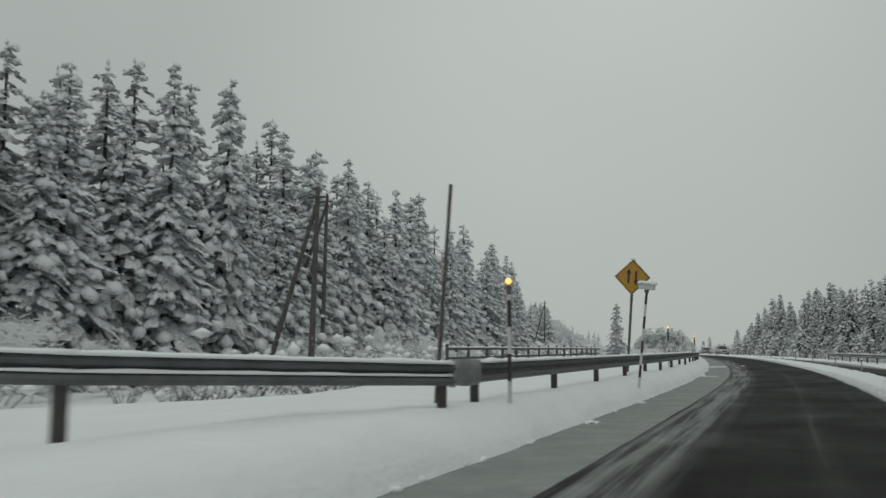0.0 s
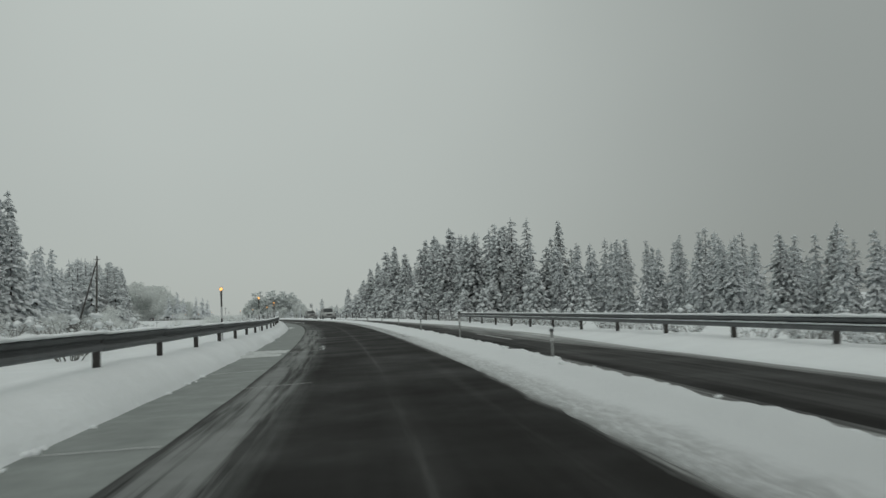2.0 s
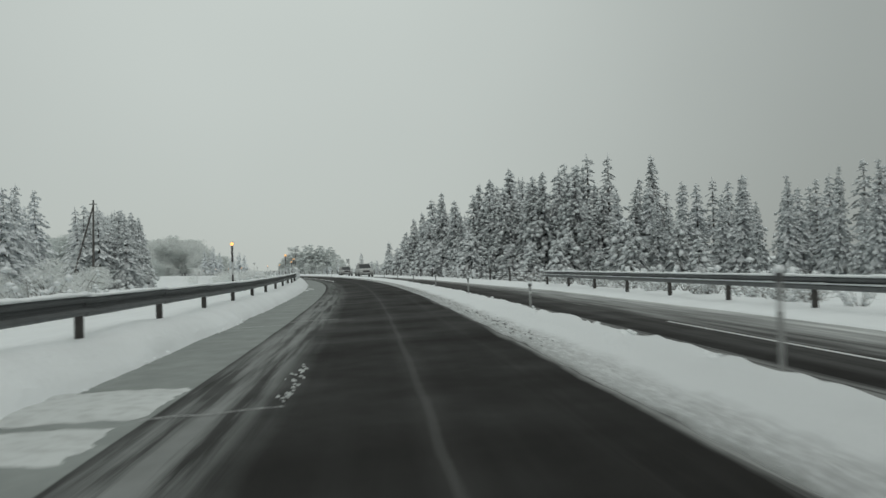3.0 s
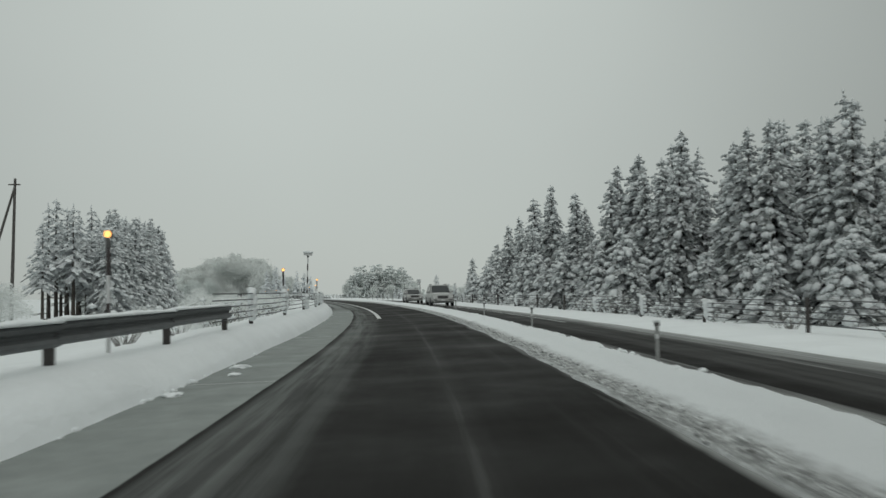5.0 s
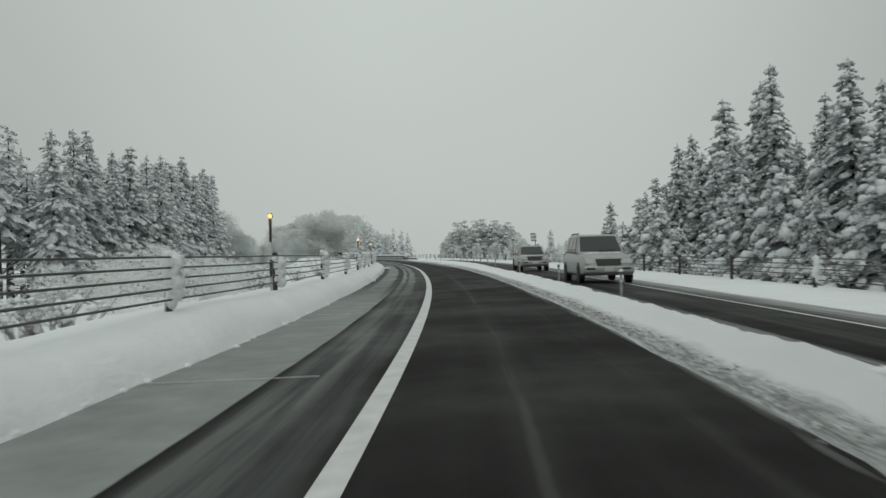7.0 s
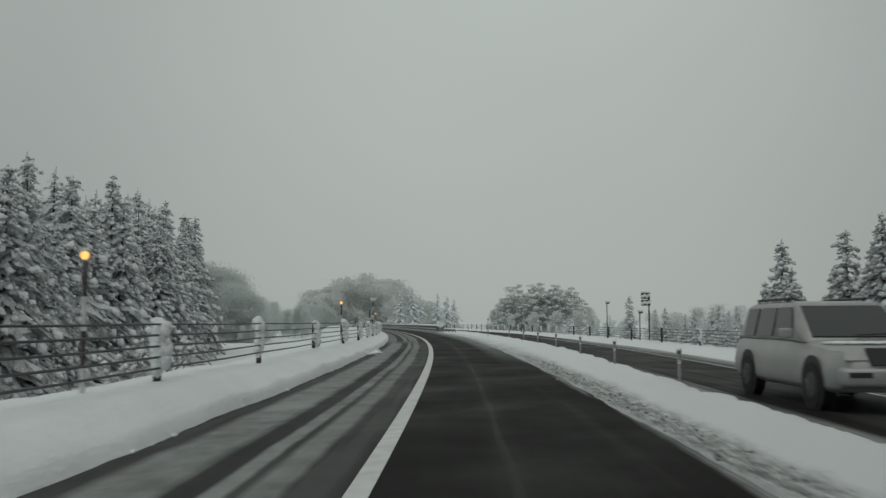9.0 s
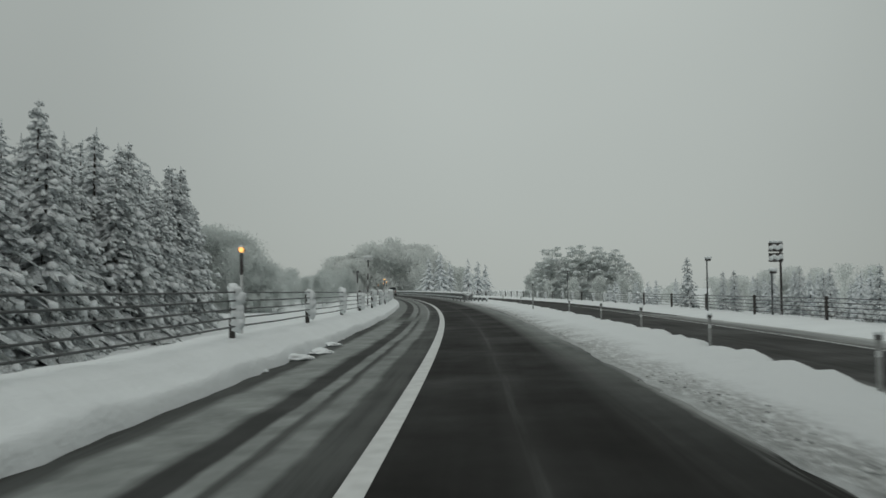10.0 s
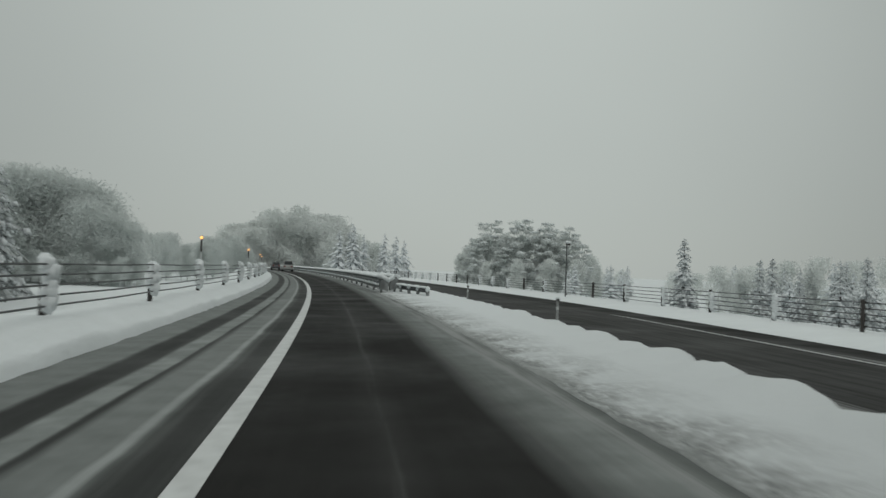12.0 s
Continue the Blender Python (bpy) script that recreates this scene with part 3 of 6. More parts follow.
def bank_profile(s):
    late = smooth(185, 215, s)
    e = -3.5 + 0.10 * n2(s * 0.22, 1) + 0.05 * n2(s * 1.3, 4) + 0.09 * late * n2(s * 1.9, 14)
    f = (1 + 0.15 * n2(s * 0.15, 7)) * (1 + rise(s) / 0.42)
    w, g, q = e - rail_line(s), drop(s), 1 - smooth(40, 60, s)
    rows = [(0.05, -0.04), (0.0, 0.03 + 0.07 * late), (-0.04, 0.08 + 0.08 * late), (-0.11 * w, 0.13 + 0.07 * late), (-0.26 * w, 0.22), (-0.45 * w, 0.31), (-0.7 * w, 0.38), (-w, 0.42), (-w - 0.7, 0.42),
            (-w - 1.5, 0.32 + 0.12 * q), (-w - 2.6, 0.10 + 0.32 * q - 0.15 * g), (-w - 4.6, -0.1 + 0.48 * q - 0.55 * g), (-w - 8.0, -0.45 + 0.70 * q - 0.95 * g), (-w - 12.6, -0.8 - 1.1 * g)]
    return [(e + d, z * f if z > 0 else z) for d, z in rows]


def bank_wob(s, d, z):
    if d > -3.55:
        return 0.0
    return 0.06 * n2(s * 0.5, d * 0.9, 2) + 0.03 * n2(s * 1.6, d * 3.1, 5) + (0.18 * n2(s * 0.12, d * 0.2, 9) if d < -6 else 0)


tagged(new("snow_bank", strip("snow_bank", NEAR, bank_profile, BANK_SNOW, bank_wob)),
       "smooth ploughed snow bank beside the road shoulder", "snow bank", kind="structure")


def scallop(s):
    """Rounded ploughed lobes, 1 to 2 m long, one after another along the crest."""
    return math.sqrt(abs(math.sin(math.pi * (s / 1.75 + 0.45 * n2(s * 0.21, 31)))))


def ridge_profile(s):
    late = smooth(204, 232, s)
    lobe = scallop(s) - 0.75
    c = crest(s) + 0.12 * n2(s * 0.35, 11) * (1 - 0.5 * late) + 0.05 * (1 - late) * n2(s * 2.6, 41) + 0.28 * late * lobe
    e = 2.17 + 0.24 * smooth(235, 262, s) + 0.08 * n2(s * 0.3, 3) + 0.04 * n2(s * 1.5, 8)
    h = 0.155 + 0.055 * n2(s * 0.45, 17) + 0.05 * n2(s * 1.1, 19) + (1 - late) * 0.045 * n2(s * 3.1, 37) + late * (0.03 + 0.22 * lobe)
    m = c - e
    return [(e - 0.02, -0.02), (e, 0.015), (e + 0.18 * m, 0.035), (e + 0.40 * m, 0.07), (e + 0.58 * m, 0.09), (e + 0.72 * m, 0.62 * h), (e + 0.86 * m, 0.94 * h),
            (c, h), (c + 0.14, 0.95 * h), (c + 0.26, 0.7 * h), (c + 0.33, 0.3 * h), (c + 0.38, -0.03)]


RIDGE_AT = list(np.arange(-40, 300, 0.22)) + list(np.arange(300, 400, 0.5)) + list(np.arange(400, 860, 4))


def ridge_mesh():
    me = strip("snow_ridge", RIDGE_AT, ridge_profile, RIDGE,
               lambda s, d, z: (0.035 * n2(s * 1.9, d * 4, 3) + 0.02 * n2(s * 5, d * 8, 6)) if z > 0.02 else 0.0)
    # v as a share of the ridge's width, so that slush keeps to its feet
    n = len(ridge_profile(0))
    share = [0, 0.02, 0.12, 0.26, 0.34, 0.46, 0.6, 0.7, 0.78, 0.86, 0.95, 1.0]
    for p in me.polygons:
        for li in p.loop_indices:
            vi = me.loops[li].vertex_index
            me.uv_layers[0].data[li].uv = (RIDGE_AT[vi // n], share[vi % n])
    return me


tagged(new("snow_ridge", ridge_mesh()), "low lumpy ridge of ploughed snow between the lanes, dirty at its foot", "snow ridge", kind="structure")


def right_profile(s):
    e = 7.5 + verge(s) + 0.6 * (1 - smooth(90, 140, s)) + 0.5 * smooth(215, 245, s) + opp(s) + 0.12 * n2(s * 0.2, 23) + 0.05 * n2(s * 1.2, 29)
    rows = [(-0.05, -0.03), (0, 0.02), (0.15, 0.07), (0.4, 0.13), (0.8, 0.2), (1.4, 0.26), (2.2, 0.3), (3.2, 0.25), (4.6, 0.02 - 0.1 * drop(s)), (7.5, -0.4 - 0.6 * drop(s)), (12.0, -0.9 - 1.1 * drop(s))]
    k = 1 - 0.5 * smooth(62, 90, s) * (1 - 0.4 * smooth(190, 215, s))
    return [(e + d, z * k if z > 0.02 else z) for d, z in rows]


tagged(new("snow_bank", strip("snow_bank", NEAR, right_profile, BANK_SNOW, lambda s, d, z: 0.05 * n2(s * 0.5, d * 0.9, 12) if z > 0.1 else 0)),
       "snow bank along the opposite lane with soft edge", "snow bank", kind="structure")

# ---- guardrails ----
PITCH = 4.79


def beam_mesh(length, zlo, zhi, mat):
    """A W-beam seen from the road: two ridges and a trough, bent steel with thickness."""
    h = zhi - zlo
    prof = [(0.0, 0.0), (0.05, 0.10), (0.07, 0.20), (0.055, 0.33), (0.0, 0.44), (0.0, 0.56), (0.055, 0.67), (0.07, 0.80), (0.05, 0.90), (0.0, 1.0)]
    loop = [(x, zlo + z * h) for x, z in prof] + [(x - 0.012, zlo + z * h) for x, z in reversed(prof)]
    n = len(loop)
    verts = [(x, y, z) for y in (-0.06, length + 0.06) for x, z in loop]
    faces = [(i, (i + 1) % n, (i + 1) % n + n, i + n) for i in range(n)] + [tuple(reversed(range(n))), tuple(range(n, 2 * n))]
    return mesh("rail", verts, faces, mat)


def cap_mesh(length, z, width, seed, thick=0.055):
    """Snow lying along the top of a rail."""
    bm = bmesh.new()
    rows = []
    n = 18
    for i in range(n + 1):
        y = length * i / n
        k = 0.55 + 0.6 * abs(n2(y * 0.9 + seed * 7, seed)) + 0.25 * n2(y * 3.0, seed, 4)
        k = max(0.25, k)
        rows.append([bm.verts.new((x * width * (0.8 + 0.2 * k), y, z + zz * thick * k)) for x, zz in ((-0.5, 0.0), (-0.55, 0.5), (-0.3, 1.1), (0.05, 1.35), (0.35, 1.0), (0.55, 0.4), (0.5, -0.15))])
    for a, b in zip(rows, rows[1:]):
        for j in range(6):
            bm.faces.new((a[j], a[j + 1], b[j + 1], b[j]))
        bm.faces.new((a[6], a[0], b[0], b[6]))
    bm.faces.new(rows[0]), bm.faces.new(list(reversed(rows[-1])))
    bmesh.ops.recalc_face_normals(bm, faces=bm.faces)
    return shaped("snow_cap", bm, SNOW, True)


def post_mesh(zlo, zhi, w, dpt, mat):
    bm = bmesh.new()
    box(bm, (w, dpt, zhi - zlo), Matrix.Translation((-0.09, 0, (zlo + zhi) / 2)), 0.012)
    box(bm, (0.08, dpt * 0.7, 0.12), Matrix.Translation((-0.03, 0, zhi - 0.2)))
    return shaped("post", bm, mat)


def terminal_mesh(zlo, zhi, mat):
    """The rounded, flared plate that ends a run of rail."""
    bm = bmesh.new()
    rows = []
    for i in range(9):
        w = i / 8
        y, x, grow = 0.62 * math.sin(w * 1.6), -0.16 * (1 - math.cos(w * 1.7)), 0.02 * math.sin(w * 3.1)
        rows.append([bm.verts.new((x + b, y, zlo - grow + (zhi - zlo + 2 * grow) * t)) for t, b in ((0, 0), (0.25, 0.06), (0.5, 0.02), (0.75, 0.06), (1, 0))])
    for a, b in zip(rows, rows[1:]):
        for j in range(4):
            bm.faces.new((a[j], b[j], b[j + 1], a[j + 1]))
    me = shaped("end_plate", bm, mat, True)
    return me


UP_LO, UP_HI = 0.70, 1.00
RAIL = beam_mesh(PITCH, UP_LO, UP_HI, STEEL)
CAPS = [cap_mesh(PITCH, UP_HI - 0.01, 0.20, k, 0.06) for k in range(4)]
CAPS_LOW = [cap_mesh(PITCH, UP_LO + 0.125, 0.075, k + 9, 0.035) for k in range(3)]
GPOST = post_mesh(-0.5, 1.02, 0.11, 0.12, POST)
ENDPLATE = terminal_mesh(UP_LO - 0.02, UP_HI + 0.03, STEEL_LIGHT)


def near_post(i):
    """Where along the road the near rail's posts stand: closer together at its start."""
    return float(np.interp(i, (0, 1, 4, 6, 8, 15, 23), (12.98, 18.0, 31.2, 40.4, 49.7, 85.5, 127.6)))


def guardrail(s0, count, d, low, label, flip=False, lift=0.0, ends=(), place=None, flare=0.0):
    root = thing("guardrail", at_road(s0, d if flip else rail_line(s0), lift), label, "guardrail")
    back = root.matrix_basis.inverted()
    turn = 180 if flip else 0

    def line(s):
        return d + (opp(s) if flip else rail_line(s)) - flare * max(0.0, 10.2 - s)

    def level(s):
        return lift + 0.1 * flare * max(0.0, 10.2 - s)

    for i in range(count + 1):
        s, s2 = (place(i), place(i + 1)) if place else (s0 + i * PITCH, s0 + (i + 1) * PITCH)
        a = on(s, line(s), level(s) + (0 if flip else rise(s)))
        part("post", GPOST, root, back @ pose(*a, 0, 0, math.degrees(heading(s)) + turn))
        if i == count:
            break
        b = on(s2, line(s2), level(s2) + (0 if flip else rise(s)))
        if flip:
            a, b = b, a
        along = b - a
        m = back @ pose(*a, math.degrees(math.atan2(along.z, math.hypot(along.x, along.y))), 0, math.degrees(math.atan2(-along.x, along.y))) @ Matrix.Diagonal((1, along.length / PITCH, 1, 1))
        part("rail", RAIL, root, m)
        tagged(part("snow_cap", CAPS[i % 4], root, m, "soft white snow along the rail"), kind="stuff")
        if low:
            part("trough_snow", CAPS_LOW[i % 3], root, m @ pose(0.035, 0, 0), "thin line of snow lying in the rail's trough")
    for s, turned in ends:
        a = on(s, rail_line(s), lift + rise(s))
        part("end_plate", ENDPLATE, root, back @ pose(*a, 0, 0, math.degrees(heading(s))) @ Matrix.Diagonal((1, -1 if turned else 1, 1, 1)), "rounded pale steel end plate")
    return root


guardrail(12.98, 23, 0.0, False, "weathered grey steel guardrail with a white snow cap", ends=((12.98, True),), place=near_post)
guardrail(11.6 - 3 * PITCH, 3, 0.0, True, "grey steel guardrail, snow in its trough, flaring from the road", ends=((11.6, False),), flare=0.6)
guardrail(-24.6, 28, 10.0, True, "long grey steel guardrail beside the opposite lane, snow-capped", flip=True, lift=-0.15)

# the two rails that part the lanes further on; the far one flares towards the opposite lane
MEDRAIL = beam_mesh(PITCH, 0.52, 0.78, STEEL_LIGHT)
MEDLOW = beam_mesh(PITCH, 0.20, 0.40, STEEL_LIGHT)
MEDCAPS = [cap_mesh(PITCH, 0.74, 0.36, k + 30, 0.17) for k in range(3)]
MEDSILL = [cap_mesh(PITCH, 0.37, 0.20, k + 36, 0.12) for k in range(3)]
MEDPOST = post_mesh(-0.3, 0.75, 0.11, 0.12, STEEL_LIGHT)


def hook_mesh(side):
    """The end of a rail: a plate bent round towards side and down."""
    bm = bmesh.new()
    rows = []
    for k in range(9):
        w = 1.9 * k / 8
        x, y, dip = side * 0.30 * (1 - math.cos(w)), -0.34 * math.sin(w), 0.10 * (k / 8) ** 2
        rows.append([bm.verts.new((x + g * math.cos(w), y + g * math.sin(w), z - dip)) for z, g in ((0.20, 0.02), (0.34, 0.06), (0.49, 0.0), (0.64, 0.06), (0.78, 0.02), (0.78, -0.01), (0.49, -0.02), (0.20, -0.01))])
    for p, q in zip(rows, rows[1:]):
        for j in range(8):
            bm.faces.new((p[j], q[j], q[(j + 1) % 8], p[(j + 1) % 8]))
    bm.faces.new(rows[0]), bm.faces.new(list(reversed(rows[-1])))
    bmesh.ops.recalc_face_normals(bm, faces=bm.faces)
    return shaped("end_plate", bm, STEEL_LIGHT)


def hook_snow_mesh(side):
    """Snow that lies over the bent end of a rail and hangs down its front."""
    bm = bmesh.new()
    rows = []
    for k in range(13):
        w = 2.0 * k / 12
        c = Vector((side * 0.30 * (1 - math.cos(w)), -0.34 * math.sin(w), 0.79 - 0.30 * max(0.0, k / 12 - 0.45)))
        r = 0.13 + 0.03 * n2(k * 0.7, side)
        out = Vector((math.cos(w), math.sin(w), 0))
        rows.append([bm.verts.new(c + out * r * math.cos(v) + Vector((0, 0, r * 0.9 * math.sin(v)))) for v in [2 * math.pi * j / 8 for j in range(8)]])
    for p, q in zip(rows, rows[1:]):
        for j in range(8):
            bm.faces.new((p[j], q[j], q[(j + 1) % 8], p[(j + 1) % 8]))
    bm.faces.new(rows[0]), bm.faces.new(list(reversed(rows[-1])))
    bmesh.ops.recalc_face_normals(bm, faces=bm.faces)
    return shaped("snow_cap", bm, SNOW, True)


def median_rail(line, label, hook):
    """line: (s, d) of its posts, the nearest first."""
    root = thing("guardrail", at_road(line[0][0], line[0][1], 0), label, "guardrail", "median guardrails")
    back = root.matrix_basis.inverted()
    for i, ((s, d), (s1, d1)) in enumerate(zip(line, line[1:])):
        a, b = on(s, d), on(s1, d1)
        along = b - a
        m = back @ pose(*a, 0, 0, math.degrees(math.atan2(-along.x, along.y))) @ Matrix.Diagonal((1, along.length / PITCH, 1, 1))
        turned = m @ Matrix.Diagonal((-hook, 1, 1, 1))
        part("rail", MEDRAIL, root, turned)
        part("lower_rail", MEDLOW, root, turned)
        part("post", MEDPOST, root, turned @ pose(-0.02, 0, 0))
        tagged(part("snow_cap", MEDCAPS[i % 3], root, m, "thick snow along the rail"), kind="stuff")
        part("snow_sill", MEDSILL[i % 3], root, turned @ pose(0.03, 0, 0), "snow lying on the lower rail")
    part("end_plate", hook_mesh(hook), root, label="bent steel end of the rail")
    part("snow_cap", hook_snow_mesh(hook), root, label="snow heaped over the rail's end")


median_rail([(292.4 + PITCH * i, 2.45) for i in range(36)], "two-beam median guardrail thickly covered with snow", 1)
median_rail([(293.0 + PITCH * i, 3.35) for i in range(36)], "far beam of the median guardrail under thick snow", -1)
flare = thing("guardrail", at_road(286.9, 4.05, 0), "low flared end of the median guardrail buried in snow", "guardrail", "median guardrails")
fback = flare.matrix_basis.inverted()
bm = bmesh.new()
box(bm, (0.13, 0.13, 0.62), Matrix.Translation((0, 0, 0.12)), 0.02)
STUB = shaped("post", bm, STEEL_LIGHT)
bm = bmesh.new()
lump(bm, (0, 0, 0.36), (0.10, 0.11, 0.14), 4)
STUBCAP = shaped("snow_cap", bm, SNOW, True)
a, b = on(286.9, 4.05), on(292.6, 3.35)
along = b - a
fm = fback @ pose(*a, 0, 0, math.degrees(math.atan2(-along.x, along.y))) @ Matrix.Diagonal((1, along.length / PITCH, 1, 1))
part("rail", beam_mesh(PITCH, 0.22, 0.42, STEEL), flare, fm)
tagged(part("snow_cap", cap_mesh(PITCH, 0.41, 0.24, 51, 0.10), flare, fm, "thick snow along the rail"), kind="stuff")
for k in range(4):
    m = fback @ Matrix.Translation(a + along * (k / 3.4))
    part("post", STUB, flare, m)
    part("snow_cap", STUBCAP, flare, m, "snow on the post")

# ---- cable fences ----
LEFT_POSTS = [131.6, 140.0, 149.1, 161.1, 169.3, 178.2, 187.0, 195.0, 202.0, 208.8, 217.0, 225.8, 233.9, 241.6, 248.6, 256.2, 263.6, 271.4, 279.2, 287.0] + [294.6 + 7.8 * k for k in range(20)]
RIGHT_POSTS = [121.5, 129.0, 136.7, 144.2, 152.2, 158.8] + [166.3 + 7.5 * k for k in range(14)] + [271.6 + 5.0 * k for k in range(32)]


def fence_post_mesh(zlo, zhi):
    bm = bmesh.new()
    rod(bm, (0, 0, zlo), (0, 0, zhi), 0.057, 0.057, 12)
    rod(bm, (0, 0, zhi), (0, 0, zhi + 0.02), 0.062, 0.04, 12)
    for k in range(5):
        box(bm, (0.05, 0.05, 0.06), Matrix.Translation((0.065, 0, 0.62 + 0.155 * k)), 0.006)
    return shaped("post", bm, POST)


def clump_mesh(seed, tall):
    """Wind-driven snow stuck to a post and over its head."""
    bm = bmesh.new()
    rng = random.Random(seed)
    for k in range(13):
        z = 0.62 + (tall - 0.1) * k / 13
        r = 0.07 + 0.065 * rng.random()
        lump(bm, (0.08 + 0.05 * rng.uniform(-1, 1), -0.05 + 0.03 * rng.uniform(-1, 1), z), (r * 1.05, r * 0.85, 0.13), seed * 10 + k, 2, 0.5)
    lump(bm, (0.01, -0.03, 0.52 + tall + 0.03), (0.10, 0.10, 0.08), seed + 77, 2, 0.4)
    return shaped("snow_clump", bm, SNOW, True)


FPOST = fence_post_mesh(-0.4, 1.30)
CLUMPS = [clump_mesh(k, t) for k, t in enumerate((0.80, 0.70, 0.62, 0.78, 0.72))]


def cable_fence(stations, offset, lift, label, every):
    s0, s1 = stations[0], stations[-1]
    root = thing("cable_fence", at_road(s0, offset(s0), lift(s0)), label, "fence")
    back = root.matrix_basis.inverted()
    rng = random.Random(int(s0))
    for i, s in enumerate(stations):
        m = back @ at_road(s, offset(s), lift(s), 6 * rng.uniform(-1, 1))
        part("post", FPOST, root, m)
        k = (i * 3 + rng.randrange(2)) % 5
        if rng.random() > every:
            continue
        tagged(part("snow_clump", CLUMPS[k], root, m @ pose(0, 0, 0, 0, 0, rng.uniform(-30, 30) + rng.choice((0, 0, 0, 20, -20))), "snow plastered on the post"), kind="stuff")
    for k in range(5):
        z = 0.62 + 0.155 * k
        pts = []
        for s, sag in [(s, 0.0) for s in stations] + [((a + b) / 2, 0.012) for a, b in zip(stations, stations[1:])]:
            pts.append((s, back @ on(s, offset(s) + 0.075, lift(s) + z - sag)))
        pts = [p for s, p in sorted(pts, key=lambda q: q[0])]
        pts.insert(0, back @ on(s0 - 5.5, offset(s0 - 5.5) + 0.05, lift(s0) + z))
        v, f = tube(pts, 0.017)
        part("cable", mesh("cable", v, f, CABLE, soft=True), root)
    return root


cable_fence(LEFT_POSTS, lambda s: rail_line(s) - 0.1, rise, "five-cable roadside fence with snow plastered on its dark posts", 1)
cable_fence(RIGHT_POSTS, lambda s: 10.3 + opp(s), lambda s: -0.28, "cable fence beyond the opposite lane, crusted with snow", 0.4)

# a low old fence in the snow behind the guardrail
old = thing("wooden_fence", at_road(30, -11, 0.48, flat=True), "low weathered wooden fence half buried in snow", "fence")
oback = old.matrix_basis.inverted()
bm = bmesh.new()
box(bm, (0.10, 0.10, 2.1), Matrix.Translation((0, 0, -0.1)), 0.012)
OPOST = shaped("post", bm, WOOD)
bm = bmesh.new()
box(bm, (0.05, 2.5, 0.09), Matrix.Translation((0.07, 1.25, 0)), 0.008)
OBAR = shaped("bar", bm, WOOD)
OCAP = cap_mesh(2.5, 0.04, 0.12, 61, 0.05)
for i in range(16):
    s = 30 + 2.5 * i
    a, b = on(s, -11 - 0.03 * i, 0.48, True), on(s + 2.5, -11.03 - 0.03 * i, 0.48, True)
    along = b - a
    m = oback @ pose(*a, 0, 0, math.degrees(math.atan2(-along.x, along.y)))
    part("post", OPOST, old, m)
    for z in (0.45, 0.78):
        part("bar", OBAR, old, m @ pose(0, 0, z))
    part("snow_cap", OCAP, old, m @ pose(0.07, 0, 0.79), "snow on the top bar")

# ---- signs, posts and lamps ----


def yellow_sign():
    root = thing("warning_sign", at_road(32.0, -5.10, 0, -3) @ pose(0, 0, 0, 0, 4.4, 0), "yellow diamond warning sign with two dark arrows on a steel post", "road sign")
    bm = bmesh.new()
    rod(bm, (0, 0.05, -0.5), (0, 0.05, 4.1), 0.045, 0.045, 14)
    part("post", shaped("post", bm, STEEL), root)
    c, r = 3.90, 0.635
    bm = bmesh.new()
    box(bm, (r * 1.414, 0.012, r * 1.414), pose(0, 0, c, 0, 45, 0), 0.004)
    plate = part("plate", shaped("plate", bm, STEEL_LIGHT), root)
    bm = bmesh.new()
    box(bm, (r * 1.37, 0.006, r * 1.37), pose(0, -0.010, c, 0, 45, 0))
    part("face", shaped("face", bm, YELLOW), plate, label="dull yellow face")
    bm = bmesh.new()
    for turn in range(4):
        w = radians(90 * turn + 45)
        box(bm, (r * 1.28, 0.003, 0.018), Matrix.Translation((0.64 * r * math.cos(w), -0.0155, c + 0.64 * r * math.sin(w))) @ Matrix.Rotation(-w + math.pi / 2, 4, "Y"))
    part("border", shaped("border", bm, BLACK), plate, label="thin dark border")
    for x, up in ((-0.13, True), (0.13, False)):
        bm = bmesh.new()
        box(bm, (0.07, 0.004, 0.44), Matrix.Translation((x, -0.0165, c)))
        tip, foot = (0.30, 0.12) if up else (-0.30, -0.12)
        v = [bm.verts.new(p) for p in ((x - 0.09, -0.0165, c + foot), (x + 0.09, -0.0165, c + foot), (x, -0.0165, c + tip))]
        bm.faces.new(v)
        part("arrow", shaped("arrow", bm, BLACK), plate, label="dark arrow")
    bm = bmesh.new()
    lump(bm, (0.0, 0, c + r - 0.01), (0.08, 0.05, 0.05), 3)
    part("snow_cap", shaped("snow_cap", bm, SNOW, True), root, label="snow on the sign's top")
    for z in (c - 0.25, c + 0.25):
        bm = bmesh.new()
        box(bm, (0.16, 0.03, 0.05), Matrix.Translation((0, 0.025, z)), 0.006)
        part("bracket", shaped("bracket", bm, STEEL_LIGHT), root)


yellow_sign()


def striped_pole(root, height, r, step):
    """Bands of dark red and white, each its own sleeve."""
    z, k = -0.4, 0
    while z < height - 0.01:
        top = min(height, z + step)
        bm = bmesh.new()
        rod(bm, (0, 0, z), (0, 0, top), r, r, 10)
        part("band", shaped("band", bm, STRIPE_RED if k % 2 else STRIPE_WHITE), root)
        z, k = top, k + 1


